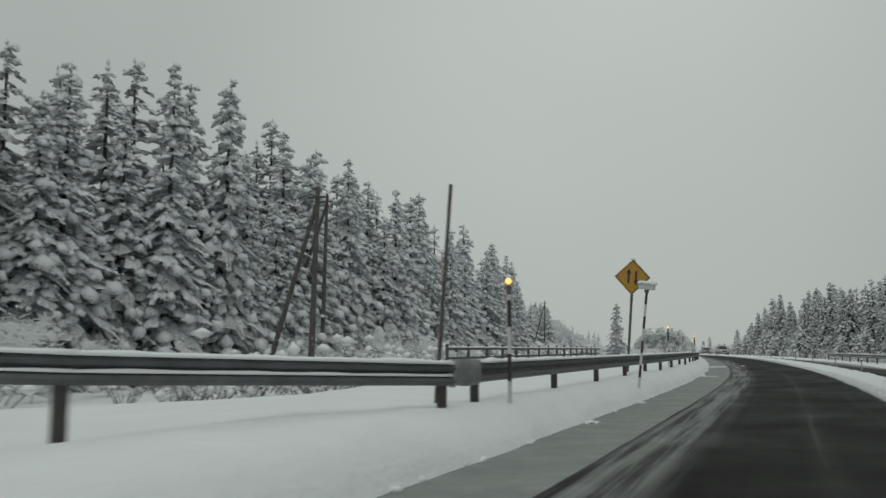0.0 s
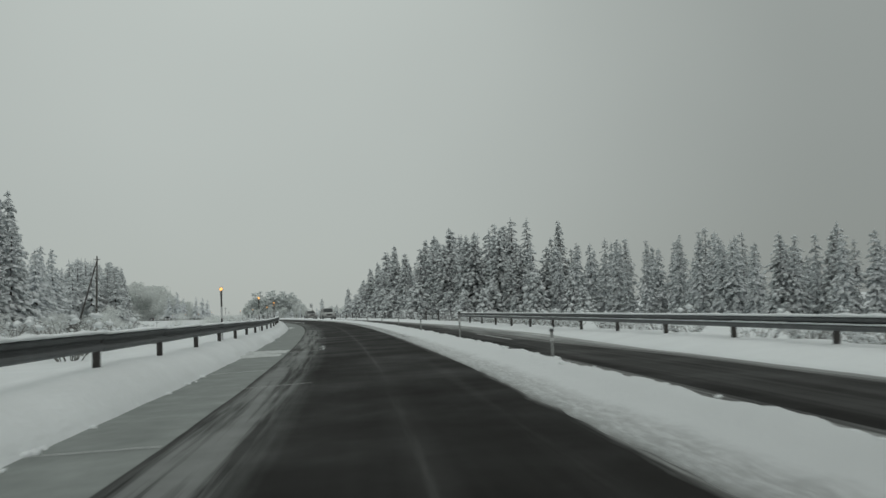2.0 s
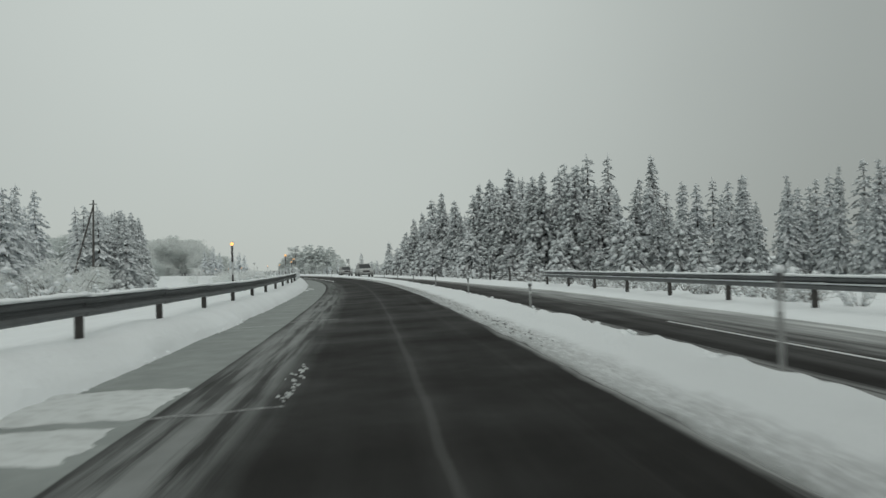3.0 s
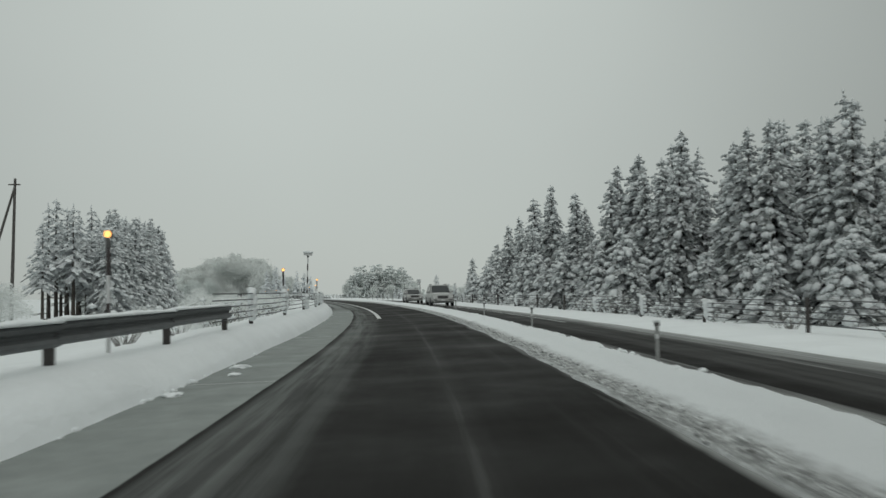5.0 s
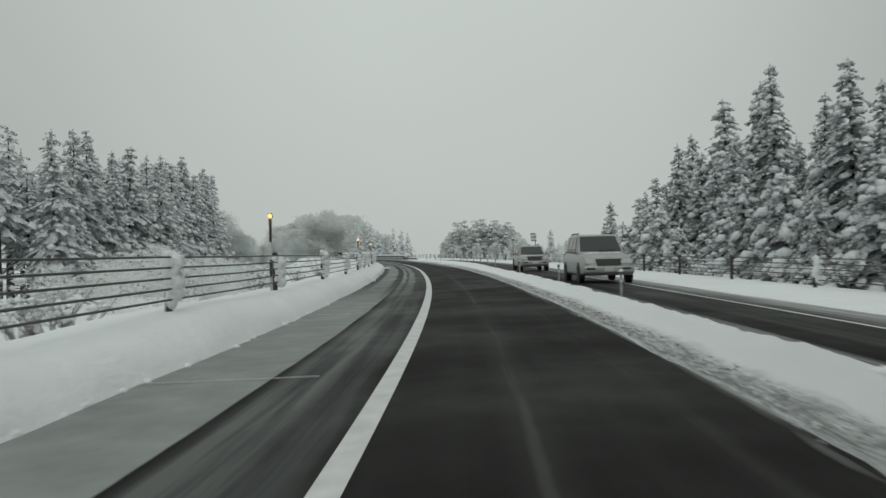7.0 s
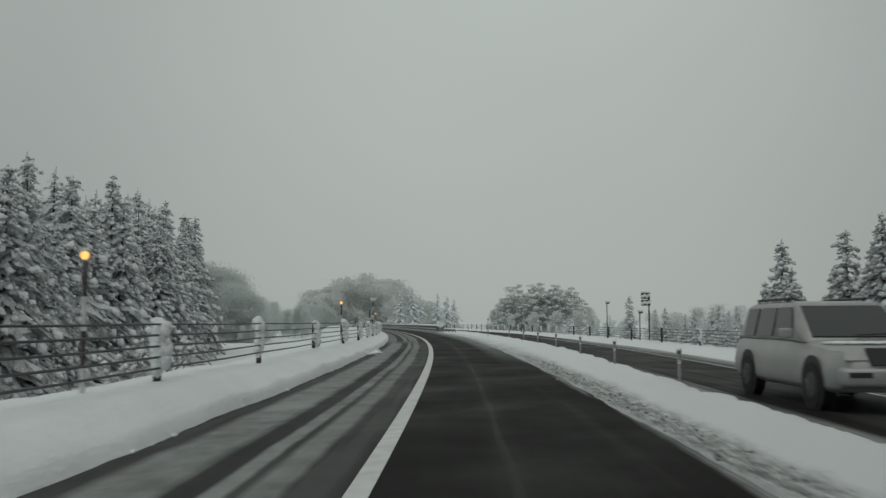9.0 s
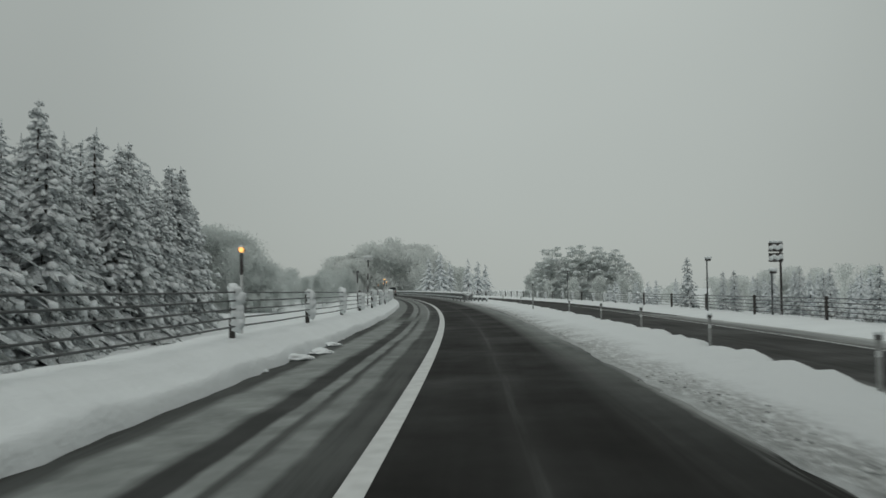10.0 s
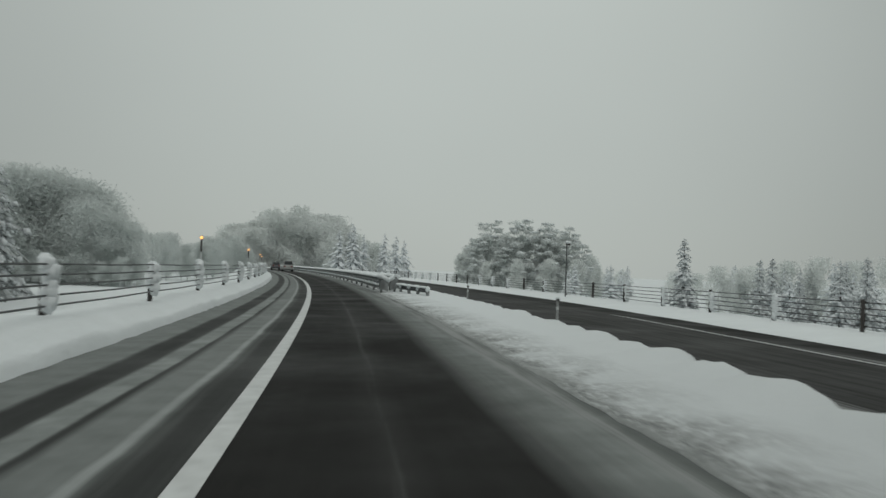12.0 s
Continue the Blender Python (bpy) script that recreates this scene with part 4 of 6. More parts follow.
def snow_marker(s, d, height, lean=0.0):
    root = thing("snow_marker", at_road(s, d, 0) @ pose(0, 0, 0, 0, lean, 0), "tall striped snow marker pole with a snow-laden board", "marker pole", "snow markers along the road")
    striped_pole(root, height - 0.18, 0.035, 0.33)
    bm = bmesh.new()
    box(bm, (0.44, 0.10, 0.15), Matrix.Translation((0, 0, height - 0.08)), 0.02)
    part("board", shaped("board", bm, STRIPE_WHITE), root)
    bm = bmesh.new()
    box(bm, (0.12, 0.07, 0.08), Matrix.Translation((0, 0, height - 0.20)), 0.01)
    part("bracket", shaped("bracket", bm, STEEL), root)
    bm = bmesh.new()
    for k in range(5):
        lump(bm, (-0.17 + 0.085 * k, 0, height + 0.02), (0.10, 0.10, 0.06), k + s)
    part("snow_cap", shaped("snow_cap", bm, SNOW, True), root, label="snow piled on the board")


for s, d, h, lean in ((25.0, -3.72, 3.13, 6.0), (153.4, -4.50, 3.5, 2.0), (257.0, -4.62, 3.1, 1.0)):
    snow_marker(s, d, h, lean)


def lamp_post(s, d, height, k, lit=True):
    root = thing("marker_lamp", at_road(s, d, 0), "slim striped post with a round amber marker lamp", "marker lamp", "marker lamps along the road")
    striped_pole(root, height - 0.12, 0.032, 0.42)
    bm = bmesh.new()
    rod(bm, (0, 0.04, height), (0, -0.03, height), 0.062, 0.066, 16)
    head = part("lamp_head", shaped("lamp_head", bm, RUBBER), root)
    bm = bmesh.new()
    rod(bm, (0, -0.03, height), (0, -0.05, height), 0.055, 0.04, 16)
    part("lens", shaped("lens", bm, AMBER if lit else RUBBER), head, label="glowing amber lens" if lit else "dark unlit lens")
    bm = bmesh.new()
    lump(bm, (0, 0, height + 0.065), (0.05, 0.05, 0.03), k)
    part("snow_cap", shaped("snow_cap", bm, SNOW, True), root, label="snow on the lamp")
    bm = bmesh.new()
    box(bm, (0.07, 0.07, 0.14), Matrix.Translation((0, 0, height - 0.14)), 0.012)
    part("collar", shaped("collar", bm, RUBBER), root)


for k, s in enumerate((13.7, 40.8, 72.2, 92.8, 120, 142, 169.5, 200, 227.5, 250.5, 282.5, 309, 336, 363)):
    lamp_post(s, -4.0 if s < 30 else -4.48 if s < 80 or s == 169.5 else -4.6, 2.42 if s < 30 else 2.32 if s < 200 else 2.2, k, s != 250.5)

bm = bmesh.new()
rod(bm, (0, 0, -0.4), (0.30, 0, 3.8), 0.035, 0.028, 10)
slim = thing("snow_pole", at_road(12.4, -4.8), "thin bare snow pole behind the guardrail", "marker pole")
part("pole", shaped("pole", bm, WOOD), slim)


def delineator_mesh():
    out = []
    for z0, z1, r, mat in ((0.0, 0.26, 0.032, RUBBER_PALE), (0.26, 0.40, 0.035, RUBBER_PALE), (0.40, 0.50, 0.032, RUBBER_PALE), (0.50, 0.58, 0.034, STRIPE_WHITE), (0.58, 0.72, 0.032, RUBBER_PALE), (0.72, 0.80, 0.046, RUBBER)):
        bm = bmesh.new()
        rod(bm, (0, 0, z0), (0, 0, z1), r, r * 0.97, 12)
        out.append(shaped("band", bm, mat))
    return out


BANDS = delineator_mesh()
bm = bmesh.new()
rod(bm, (0, 0, -0.2), (0, 0, 0.03), 0.11, 0.09, 14)
FOOT = shaped("foot", bm, RUBBER)
bm = bmesh.new()
lump(bm, (0, 0, 0.81), (0.06, 0.06, 0.04), 5)
DCAP = shaped("snow_cap", bm, SNOW, True)
for s in (9.0, 21.2, 33.2, 45.0, 56.4, 69.6, 82.4, 94.6, 106.8, 119.0, 131.2, 143.2, 155.0, 167.2, 177.2, 189.5, 204.8, 212.1, 219.0, 226.0, 232.4, 238.6, 246.4, 255.2, 268.6, 282.0):
    tall = {69.6: 1.22, 255.2: 1.75}.get(s, 0.80)
    root = thing("delineator", at_road(s, crest(s) + (0.18 if s != 255.2 else -0.45), 0.06) @ Matrix.Diagonal((0.9, 0.9, tall, 1)), "grey banded flexible lane post standing in the snow ridge", "lane post", "lane posts along the ridge")
    part("foot", FOOT, root)
    for me in BANDS:
        part("band", me, root)
    part("snow_cap", DCAP, root, label="snow on the post's head")


def side_sign(s, d, zlo, zhi, width):
    low = 0.3 + 0.6 * drop(s)
    zlo, zhi = zlo + low, zhi + low
    root = thing("side_sign", at_road(s, d, -0.3 - 0.6 * drop(s), flat=True), "snow-crusted square road sign of two stacked panels on a post", "road sign")
    bm = bmesh.new()
    rod(bm, (0.22, 0.05, -0.8), (0.22, 0.05, zhi), 0.05, 0.05, 12)
    part("post", shaped("post", bm, POST), root)
    step = (zhi - zlo) / 2
    for k in range(2):
        bm = bmesh.new()
        box(bm, (width, 0.05, step - 0.06), Matrix.Translation((0, 0, zlo + step * (k + 0.5))), 0.012)
        p = part("panel", shaped("panel", bm, POST), root)
        bm = bmesh.new()
        for j in range(4):
            lump(bm, (-width * 0.35 + j * width * 0.23, -0.04, zlo + step * (k + 0.42) + 0.06 * (j % 2)), (0.11, 0.04, 0.11), j + k * 5)
        part("snow_crust", shaped("snow_crust", bm, SNOW, True), p, label="snow stuck to the panel")
    bm = bmesh.new()
    for j in range(3):
        lump(bm, (-width * 0.3 + j * width * 0.3, 0, zhi + 0.02), (0.13, 0.08, 0.06), j + 20)
    part("snow_cap", shaped("snow_cap", bm, SNOW, True), root, label="snow on top of the sign")


side_sign(249, 13.85, 2.30, 3.20, 0.62)


def head_pole(s, d, top):
    low = 0.2 + 0.35 * drop(s)
    height = top + low
    root = thing("road_lamp", at_road(s, d, -low, flat=True), "grey slim pole with a snow-covered lamp head", "lamp post")
    bm = bmesh.new()
    rod(bm, (0, 0, -0.4), (0, 0, height), 0.042, 0.034, 10)
    part("pole", shaped("pole", bm, STEEL), root)
    bm = bmesh.new()
    box(bm, (0.26, 0.16, 0.12), Matrix.Translation((0.06, 0, height)), 0.03)
    part("lamp_head", shaped("lamp_head", bm, POST), root)
    bm = bmesh.new()
    lump(bm, (0.06, 0, height + 0.1), (0.2, 0.14, 0.09), int(s))
    part("snow_cap", shaped("snow_cap", bm, SNOW, True), root, label="snow on the lamp head")


head_pole(254.5, 12.5, 2.62)
head_pole(247, 12.9, 1.85)
head_pole(298.4, 13.3, 2.95)


def stayed_pole(s, d, height, side, label):
    root = thing("utility_pole", at_road(s, d, -0.6, flat=True), label, "utility pole")
    bm = bmesh.new()
    rod(bm, (0, 0, -0.3), (0.25, 0, height), 0.16, 0.10, 10)
    part("pole", shaped("pole", bm, WOOD), root)
    bm = bmesh.new()
    rod(bm, (side * 3.2, 0, -0.3), (0.22, 0, height - 0.7), 0.13, 0.09, 10)
    part("stay", shaped("stay", bm, WOOD), root)
    bm = bmesh.new()
    box(bm, (0.9, 0.09, 0.10), pose(0.24, -0.12, height - 0.5), 0.012)
    part("crossarm", shaped("crossarm", bm, WOOD), root)


stayed_pole(37, -20.0, 9.3, -0.8, "grey wooden utility pole with a slanting stay at the wood's edge")
stayed_pole(54, -27.4, 12.0, -1.2, "leaning wooden utility pole propped by a slanting stay")
stayed_pole(181, -28.3, 11.3, -0.9, "grey wooden utility pole with a slanting stay before the trees")

# ---- vehicles ----


def wheel(root, x, y, r, w):
    bm = bmesh.new()
    rod(bm, (x - w / 2, y, r), (x + w / 2, y, r), r, r, 24)
    bmesh.ops.bevel(bm, geom=[e for e in bm.edges if abs(e.verts[0].co.x - e.verts[1].co.x) < 1e-4], offset=0.03, segments=2, affect="EDGES")
    hub = part("wheel", shaped("wheel", bm, TYRE), root)
    bm = bmesh.new()
    out = 1 if x > 0 else -1
    rod(bm, (x + out * (w / 2 - 0.02), y, r), (x + out * (w / 2 + 0.012), y, r), r * 0.58, r * 0.5, 20)
    for k in range(5):
        box(bm, (0.02, 0.05, r * 0.5), Matrix.Translation((x + out * (w / 2 + 0.014), y, r)) @ Matrix.Rotation(k * 1.2566, 4, "X") @ Matrix.Translation((0, 0, r * 0.27)))
    part("rim", shaped("rim", bm, STEEL), hub)


def loft(name, stations, mat, soft=True, straight=False):
    """A body from cross-sections: y, half width low, half width high, z low, z high."""
    bm = bmesh.new()
    rings = []
    for y, wl_, wh, z0, z1 in stations:
        m = z0 + (z1 - z0) * 0.45
        wl_m = wl_ + (wh - wl_) * 0.49 if straight else wl_
        ring = [(-wl_ * (1.0 if straight else 0.94), z0), (-wl_ + (wl_ - wl_m) * 0.3, z0 + (m - z0) * 0.3), (-wl_m, m), (-wh, z1 - (z1 - z0) * 0.08), (-wh * 0.92, z1), (wh * 0.92, z1), (wh, z1 - (z1 - z0) * 0.08), (wl_m, m), (wl_ - (wl_ - wl_m) * 0.3, z0 + (m - z0) * 0.3), (wl_ * (1.0 if straight else 0.94), z0)]
        rings.append([bm.verts.new((x, y, z)) for x, z in ring])
    n = len(rings[0])
    for a, b in zip(rings, rings[1:]):
        for i in range(n):
            bm.faces.new((a[i], a[(i + 1) % n], b[(i + 1) % n], b[i]))
    bm.faces.new(list(reversed(rings[0]))), bm.faces.new(rings[-1])
    bmesh.ops.recalc_face_normals(bm, faces=bm.faces)
    bmesh.ops.bevel(bm, geom=[e for e in bm.edges if e.calc_face_angle(0) > 0.6], offset=0.03, segments=2, affect="EDGES")
    return shaped(name, bm, mat, soft)


def slab(name, corners, thick, mat):
    """A thin panel on four corners, thick along its normal."""
    bm = bmesh.new()
    c = [Vector(p) for p in corners]
    nrm = (c[1] - c[0]).cross(c[3] - c[0]).normalized() * thick
    lo, hi = [bm.verts.new(p) for p in c], [bm.verts.new(p + nrm) for p in c]
    bm.faces.new(list(reversed(lo))), bm.faces.new(hi)
    for i in range(4):
        bm.faces.new((lo[i], lo[(i + 1) % 4], hi[(i + 1) % 4], hi[i]))
    return shaped(name, bm, mat)


def car(m, label, paint, length, width, height, nose, rails=True):
    """A car whose front looks to -y, its origin under the front bumper."""
    root = thing("car", m, label, "car")
    w, belt = width / 2, height * 0.60
    body = [(0.0, w * 0.86, w * 0.80, 0.36, 0.72), (0.12, w * 0.95, w * 0.88, 0.30, 0.86), (0.5, w, w * 0.93, 0.28, belt - 0.06), (nose, w, w * 0.94, 0.27, belt + 0.02),
            (length * 0.6, w, w * 0.95, 0.27, belt + 0.04), (length - 0.35, w, w * 0.95, 0.28, belt + 0.04), (length - 0.06, w * 0.96, w * 0.92, 0.32, belt), (length, w * 0.93, w * 0.88, 0.40, belt - 0.08)]
    part("body", loft("body", body, paint), root)
    a, b = nose + 0.05, length - 0.12
    roof = [(a, w * 0.93, w * 0.90, belt, belt + 0.05), (a + 0.75, w * 0.92, w * 0.76, belt, height - 0.04), (a + 1.1, w * 0.92, w * 0.76, belt, height), (b - 0.5, w * 0.92, w * 0.76, belt, height), (b - 0.15, w * 0.91, w * 0.75, belt, height - 0.05), (b + 0.05, w * 0.90, w * 0.84, belt, belt + 0.08)]
    part("cabin", loft("cabin", roof, paint, True, True), root)
    top, low = height - 0.10, belt + 0.07
    ws = part("windscreen", slab("windscreen", [(-w * 0.80, a + 0.03, low), (w * 0.80, a + 0.03, low), (w * 0.70, a + 0.70, top), (-w * 0.70, a + 0.70, top)], 0.03, GLASS), root)
    part("wiper", slab("wiper", [(-w * 0.1, a - 0.02, low + 0.03), (w * 0.6, a - 0.02, low + 0.05), (w * 0.6, a - 0.02, low + 0.07), (-w * 0.1, a - 0.02, low + 0.05)], 0.015, TRIM_DARK), ws)
    part("rear_window", slab("rear_window", [(w * 0.78, b + 0.03, low), (-w * 0.78, b + 0.03, low), (-w * 0.68, b - 0.12, top), (w * 0.68, b - 0.12, top)], 0.03, GLASS), root)
    for sx in (-1, 1):
        cuts = ((a + 0.55, a + 1.35), (a + 1.43, a + 2.2), (a + 2.28, b - 0.35))
        for y0, y1 in cuts:
            if y1 - y0 < 0.2:
                continue
            side = [w * (0.925 - 0.165 * (z - belt) / ((height - belt) * 0.92)) for z in (low, top)]
            q = [(sx * side[0], y0, low), (sx * side[0], y1, low), (sx * side[1], y1 - 0.05, top), (sx * side[1], y0 + (0.25 if y0 < a + 0.6 else 0.0), top)]
            part("side_window", slab("side_window", q if sx > 0 else [q[1], q[0], q[3], q[2]], 0.022, GLASS), root)
        for y in (0.85, length - 0.85):
            wheel(root, sx * (w - 0.09), y, 0.35, 0.22)
            bm = bmesh.new()
            rod(bm, (sx * (w - 0.01), y, 0.37), (sx * (w + 0.004), y, 0.37), 0.40, 0.40, 24)
            part("wheel_arch", shaped("wheel_arch", bm, TRIM_DARK), root)
        x = sx * w * 0.66
        part("headlight", slab("headlight", [(x - 0.20, -0.0, 0.72), (x + 0.20, 0.05, 0.72), (x + 0.19, 0.09, 0.86), (x - 0.20, 0.05, 0.88)], 0.03, LAMP_WHITE), root)
        part("fog_lamp", slab("fog_lamp", [(x - 0.16, -0.035, 0.50), (x + 0.14, -0.035, 0.50), (x + 0.14, -0.035, 0.57), (x - 0.16, -0.035, 0.57)], 0.03, TRIM_DARK), root)
        part("tail_light", slab("tail_light", [(x + 0.16, length + 0.0, 0.75), (x - 0.14, length + 0.0, 0.75), (x - 0.14, length - 0.04, 1.02), (x + 0.16, length - 0.04, 1.02)], 0.03, TAIL), root)
        bm = bmesh.new()
        box(bm, (0.2, 0.11, 0.15), Matrix.Translation((sx * (w + 0.07), a + 0.45, low + 0.06)), 0.03)
        part("mirror", shaped("mirror", bm, paint), root)
        if rails:
            bm = bmesh.new()
            rod(bm, (sx * w * 0.66, a + 1.1, height + 0.04), (sx * w * 0.66, b - 0.5, height + 0.04), 0.022, 0.022, 8)
            for y in (a + 1.2, b - 0.6):
                rod(bm, (sx * w * 0.68, y, height - 0.03), (sx * w * 0.68, y, height + 0.05), 0.02, 0.02, 8)
            part("roof_rail", shaped("roof_rail", bm, TRIM_DARK), root)
    part("grille", slab("grille", [(-0.42, -0.01, 0.66), (0.42, -0.01, 0.66), (0.48, 0.05, 0.88), (-0.48, 0.05, 0.88)], 0.03, TRIM_DARK), root)
    bm = bmesh.new()
    box(bm, (width * 0.94, 0.22, 0.26), Matrix.Translation((0, 0.05, 0.50)), 0.06)
    part("bumper", shaped("bumper", bm, paint, True), root)
    bm = bmesh.new()
    box(bm, (width * 0.94, 0.2, 0.24), Matrix.Translation((0, length - 0.02, 0.52)), 0.05)
    part("bumper", shaped("bumper", bm, paint, True), root)
    bm = bmesh.new()
    box(bm, (0.34, 0.012, 0.16), Matrix.Translation((0, -0.075, 0.52)), 0.003)
    part("plate", shaped("plate", bm, STRIPE_WHITE), root)
    bm = bmesh.new()
    for k in range(5):
        lump(bm, (-0.5 + 0.25 * k, nose - 0.25, belt + 0.0), (0.2, 0.14, 0.03), k)
    part("snow_patch", shaped("snow_patch", bm, SNOW, True), root, label="thin snow left on the bonnet")


car(at_road(180.0, 5.62), "dirty silver four-wheel-drive car with roof rails", CAR_SILVER, 4.75, 1.92, 1.80, 1.42)
car(at_road(201.0, 5.75), "pale grey estate car with snow on its bonnet", CAR_SILVER, 4.5, 1.72, 1.55, 1.15)
car(at_road(408, 0.55, 0, 180), "pale grey van-like car far ahead on the wet road", CAR_SILVER, 4.4, 1.75, 1.85, 0.9, False)
car(at_road(440, 0.45, 0, 180), "grey car far ahead in the mist", CAR_GREY, 4.4, 1.72, 1.6, 1.1, False)

# ---- trees ----


def ico(level):
    bm = bmesh.new()
    if level == 0:
        bmesh.ops.create_cube(bm, size=1)
        bm.clear()
        v = [bm.verts.new(p) for p in ((1, 0, 0), (0, 1, 0), (-1, 0, 0), (0, -1, 0), (0, 0, 1), (0, 0, -1))]
        for i in range(4):
            bm.faces.new((v[i], v[(i + 1) % 4], v[4]))
            bm.faces.new((v[(i + 1) % 4], v[i], v[5]))
    else:
        bmesh.ops.create_icosphere(bm, subdivisions=level, radius=1)
    bm.verts.index_update()
    out = [v.co.copy() for v in bm.verts], [tuple(v.index for v in f.verts) for f in bm.faces]
    bm.free()
    return out


BALL, BALL_FAR = ico(1), ico(0)


def add_ball(V, F, ball, p, r, rng, w=None, dip=0.0):
    """An uneven pillow; its long axis points to w and dips down."""
    base = len(V)
    w = rng.uniform(0, 6.28) if w is None else w
    c, s_ = math.cos(w), math.sin(w)
    cd, sd_ = math.cos(dip), math.sin(dip)
    for v in ball[0]:
        k = rng.uniform(0.7, 1.25)
        x, y, z = v.x * r[0] * k, v.y * r[1] * k, v.z * r[2] * k
        x, z = x * cd + z * sd_, z * cd - x * sd_
        V.append((p[0] + x * c - y * s_, p[1] + x * s_ + y * c, p[2] + z))
    F.extend(tuple(base + i for i in f) for f in ball[1])


def add_tongue(V, F, root, a, length, width, droop, rng):
    """A drooping branch: a roof-shaped tongue whose hem is cut into fingers. Returns points along its ridge."""
    ca, sa = math.cos(a), math.sin(a)
    base, ridge, n = len(V), [], 5
    for i in range(n + 1):
        t = i / n
        r = length * t
        z = -droop * length * (t ** 1.5) + 0.10 * length * math.sin(t * 2.2)
        w = width * (0.30 + 0.8 * math.sin(min(1.0, t * 1.1 + 0.12) * 2.6)) * 0.5 if i < n else width * 0.06
        p = (root[0] + ca * r, root[1] + sa * r, root[2] + z)
        ridge.append((p, w))
        long_ = 1.35 if i % 2 else 0.6
        jl, jr = rng.uniform(0.75, 1.25) * long_, rng.uniform(0.75, 1.25) * long_
        out = 0.10 * length * (long_ - 0.6)
        V.append(p)
        V.append((p[0] - sa * w * jl + ca * out, p[1] + ca * w * jl + sa * out, p[2] - w * jl * rng.uniform(0.5, 1.0)))
        V.append((p[0] + sa * w * jr + ca * out, p[1] - ca * w * jr + sa * out, p[2] - w * jr * rng.uniform(0.5, 1.0)))
    for i in range(n):
        b = base + 3 * i
        F.append((b, b + 3, b + 4, b + 1))
        F.append((b, b + 2, b + 5, b + 3))
    return ridge


def add_clump(V, F, ball, p, r, a, dip, rng):
    """A clump of snow on a bough: a few uneven lumps that run into one another."""
    near = ball is BALL
    add_ball(V, F, ball, (p[0], p[1], p[2] + r * 0.1), (r * rng.uniform(0.95, 1.3), r * rng.uniform(0.8, 1.05), r * rng.uniform(0.6, 0.85)), rng, a + rng.uniform(-0.6, 0.6), dip)
    for k in range(rng.choice((0, 0, 1, 2)) if near else 0):
        w, f = rng.uniform(0, 6.28), rng.uniform(0.45, 0.75)
        q = (p[0] + math.cos(w) * r * 0.75, p[1] + math.sin(w) * r * 0.75, p[2] + r * rng.uniform(-0.45, 0.25))
        add_ball(V, F, ball, q, (r * f, r * f * 0.9, r * f * 0.8), rng, w, dip * 0.6)


def conifer_meshes(seed, height, spread, ball, dense, snow, needles, bare=0.0, load=1.0):
    """Whorls of drooping boughs, each weighed down by clumps of snow; bare is the share of stem without boughs."""
    rng = random.Random(seed)
    V, F, SV, SF = [], [], [], []
    z = 0.4 + 0.4 * rng.random() + bare * height
    gap = rng.uniform(0.85, 1.1)
    lean = rng.uniform(0, 6.28)
    while z < height - 0.3:
        t = z / height
        reach = spread * (1 - t) ** 0.82 * rng.uniform(0.75, 1.15) + 0.16
        count = max(3, int(round((7.6 * (1 - t) + 3.4) * dense)))
        a0 = rng.uniform(0, 6.28)
        for k in range(count):
            a = a0 + 6.283 * k / count + rng.uniform(-0.35, 0.35)
            L = reach * rng.uniform(0.62, 1.2)
            W = 0.20 + 0.21 * L * rng.uniform(0.7, 1.3)
            droop = rng.uniform(0.45, 1.0) * (1.05 - 0.35 * t)
            rid = add_tongue(V, F, (0, 0, z + rng.uniform(-0.25, 0.25)), a, L, W, droop, rng)
            for (p, w), share, dip in zip((rid[2], rid[3], rid[5]), (0.7, 1.0, 1.1), (0.25, 0.6, 0.9)):
                if rng.random() < snow * ((0.22 if ball is BALL else 0.10) if share < 1 else 1.0):
                    r = min(0.37, (0.115 + 0.075 * L) * share * rng.choice((0.4, 0.55, 0.8, 1.0, 1.35))) * load
                    add_clump(SV, SF, ball, (p[0] * 0.98, p[1] * 0.98, p[2] + r * 0.22), r, a, dip * rng.uniform(0.5, 1.0), rng)
        z += gap * (0.34 + 0.26 * (1 - t))
    top = rng.uniform(-0.12, 0.12)
    for k in range(5):
        add_ball(SV, SF, ball, (top * (1 - k / 5) * math.cos(lean), top * (1 - k / 5) * math.sin(lean), height - 0.12 - 0.2 * k), (0.06 + 0.03 * k, 0.06 + 0.03 * k, 0.15), rng)
    bm = bmesh.new()
    rod(bm, (0, 0, -0.6), (0.03, 0, height * 0.97), 0.05 + height * 0.013, 0.02, 8)
    for k in range(4):
        a = rng.uniform(0, 6.28)
        zz = height * rng.uniform(0.1, 0.45)
        rod(bm, (0, 0, zz), (math.cos(a) * spread * 0.5, math.sin(a) * spread * 0.5, zz - 0.2), 0.045, 0.015, 4)
    pale = needles in (NEEDLES_HAZY_RIME, NEEDLES_MIST)
    return shaped("trunk", bm, BARK), mesh("crown", V, F, needles, soft=False), mesh("snow_load", SV, SF, TREE_SNOW_HAZY if pale else TREE_SNOW, soft=True)


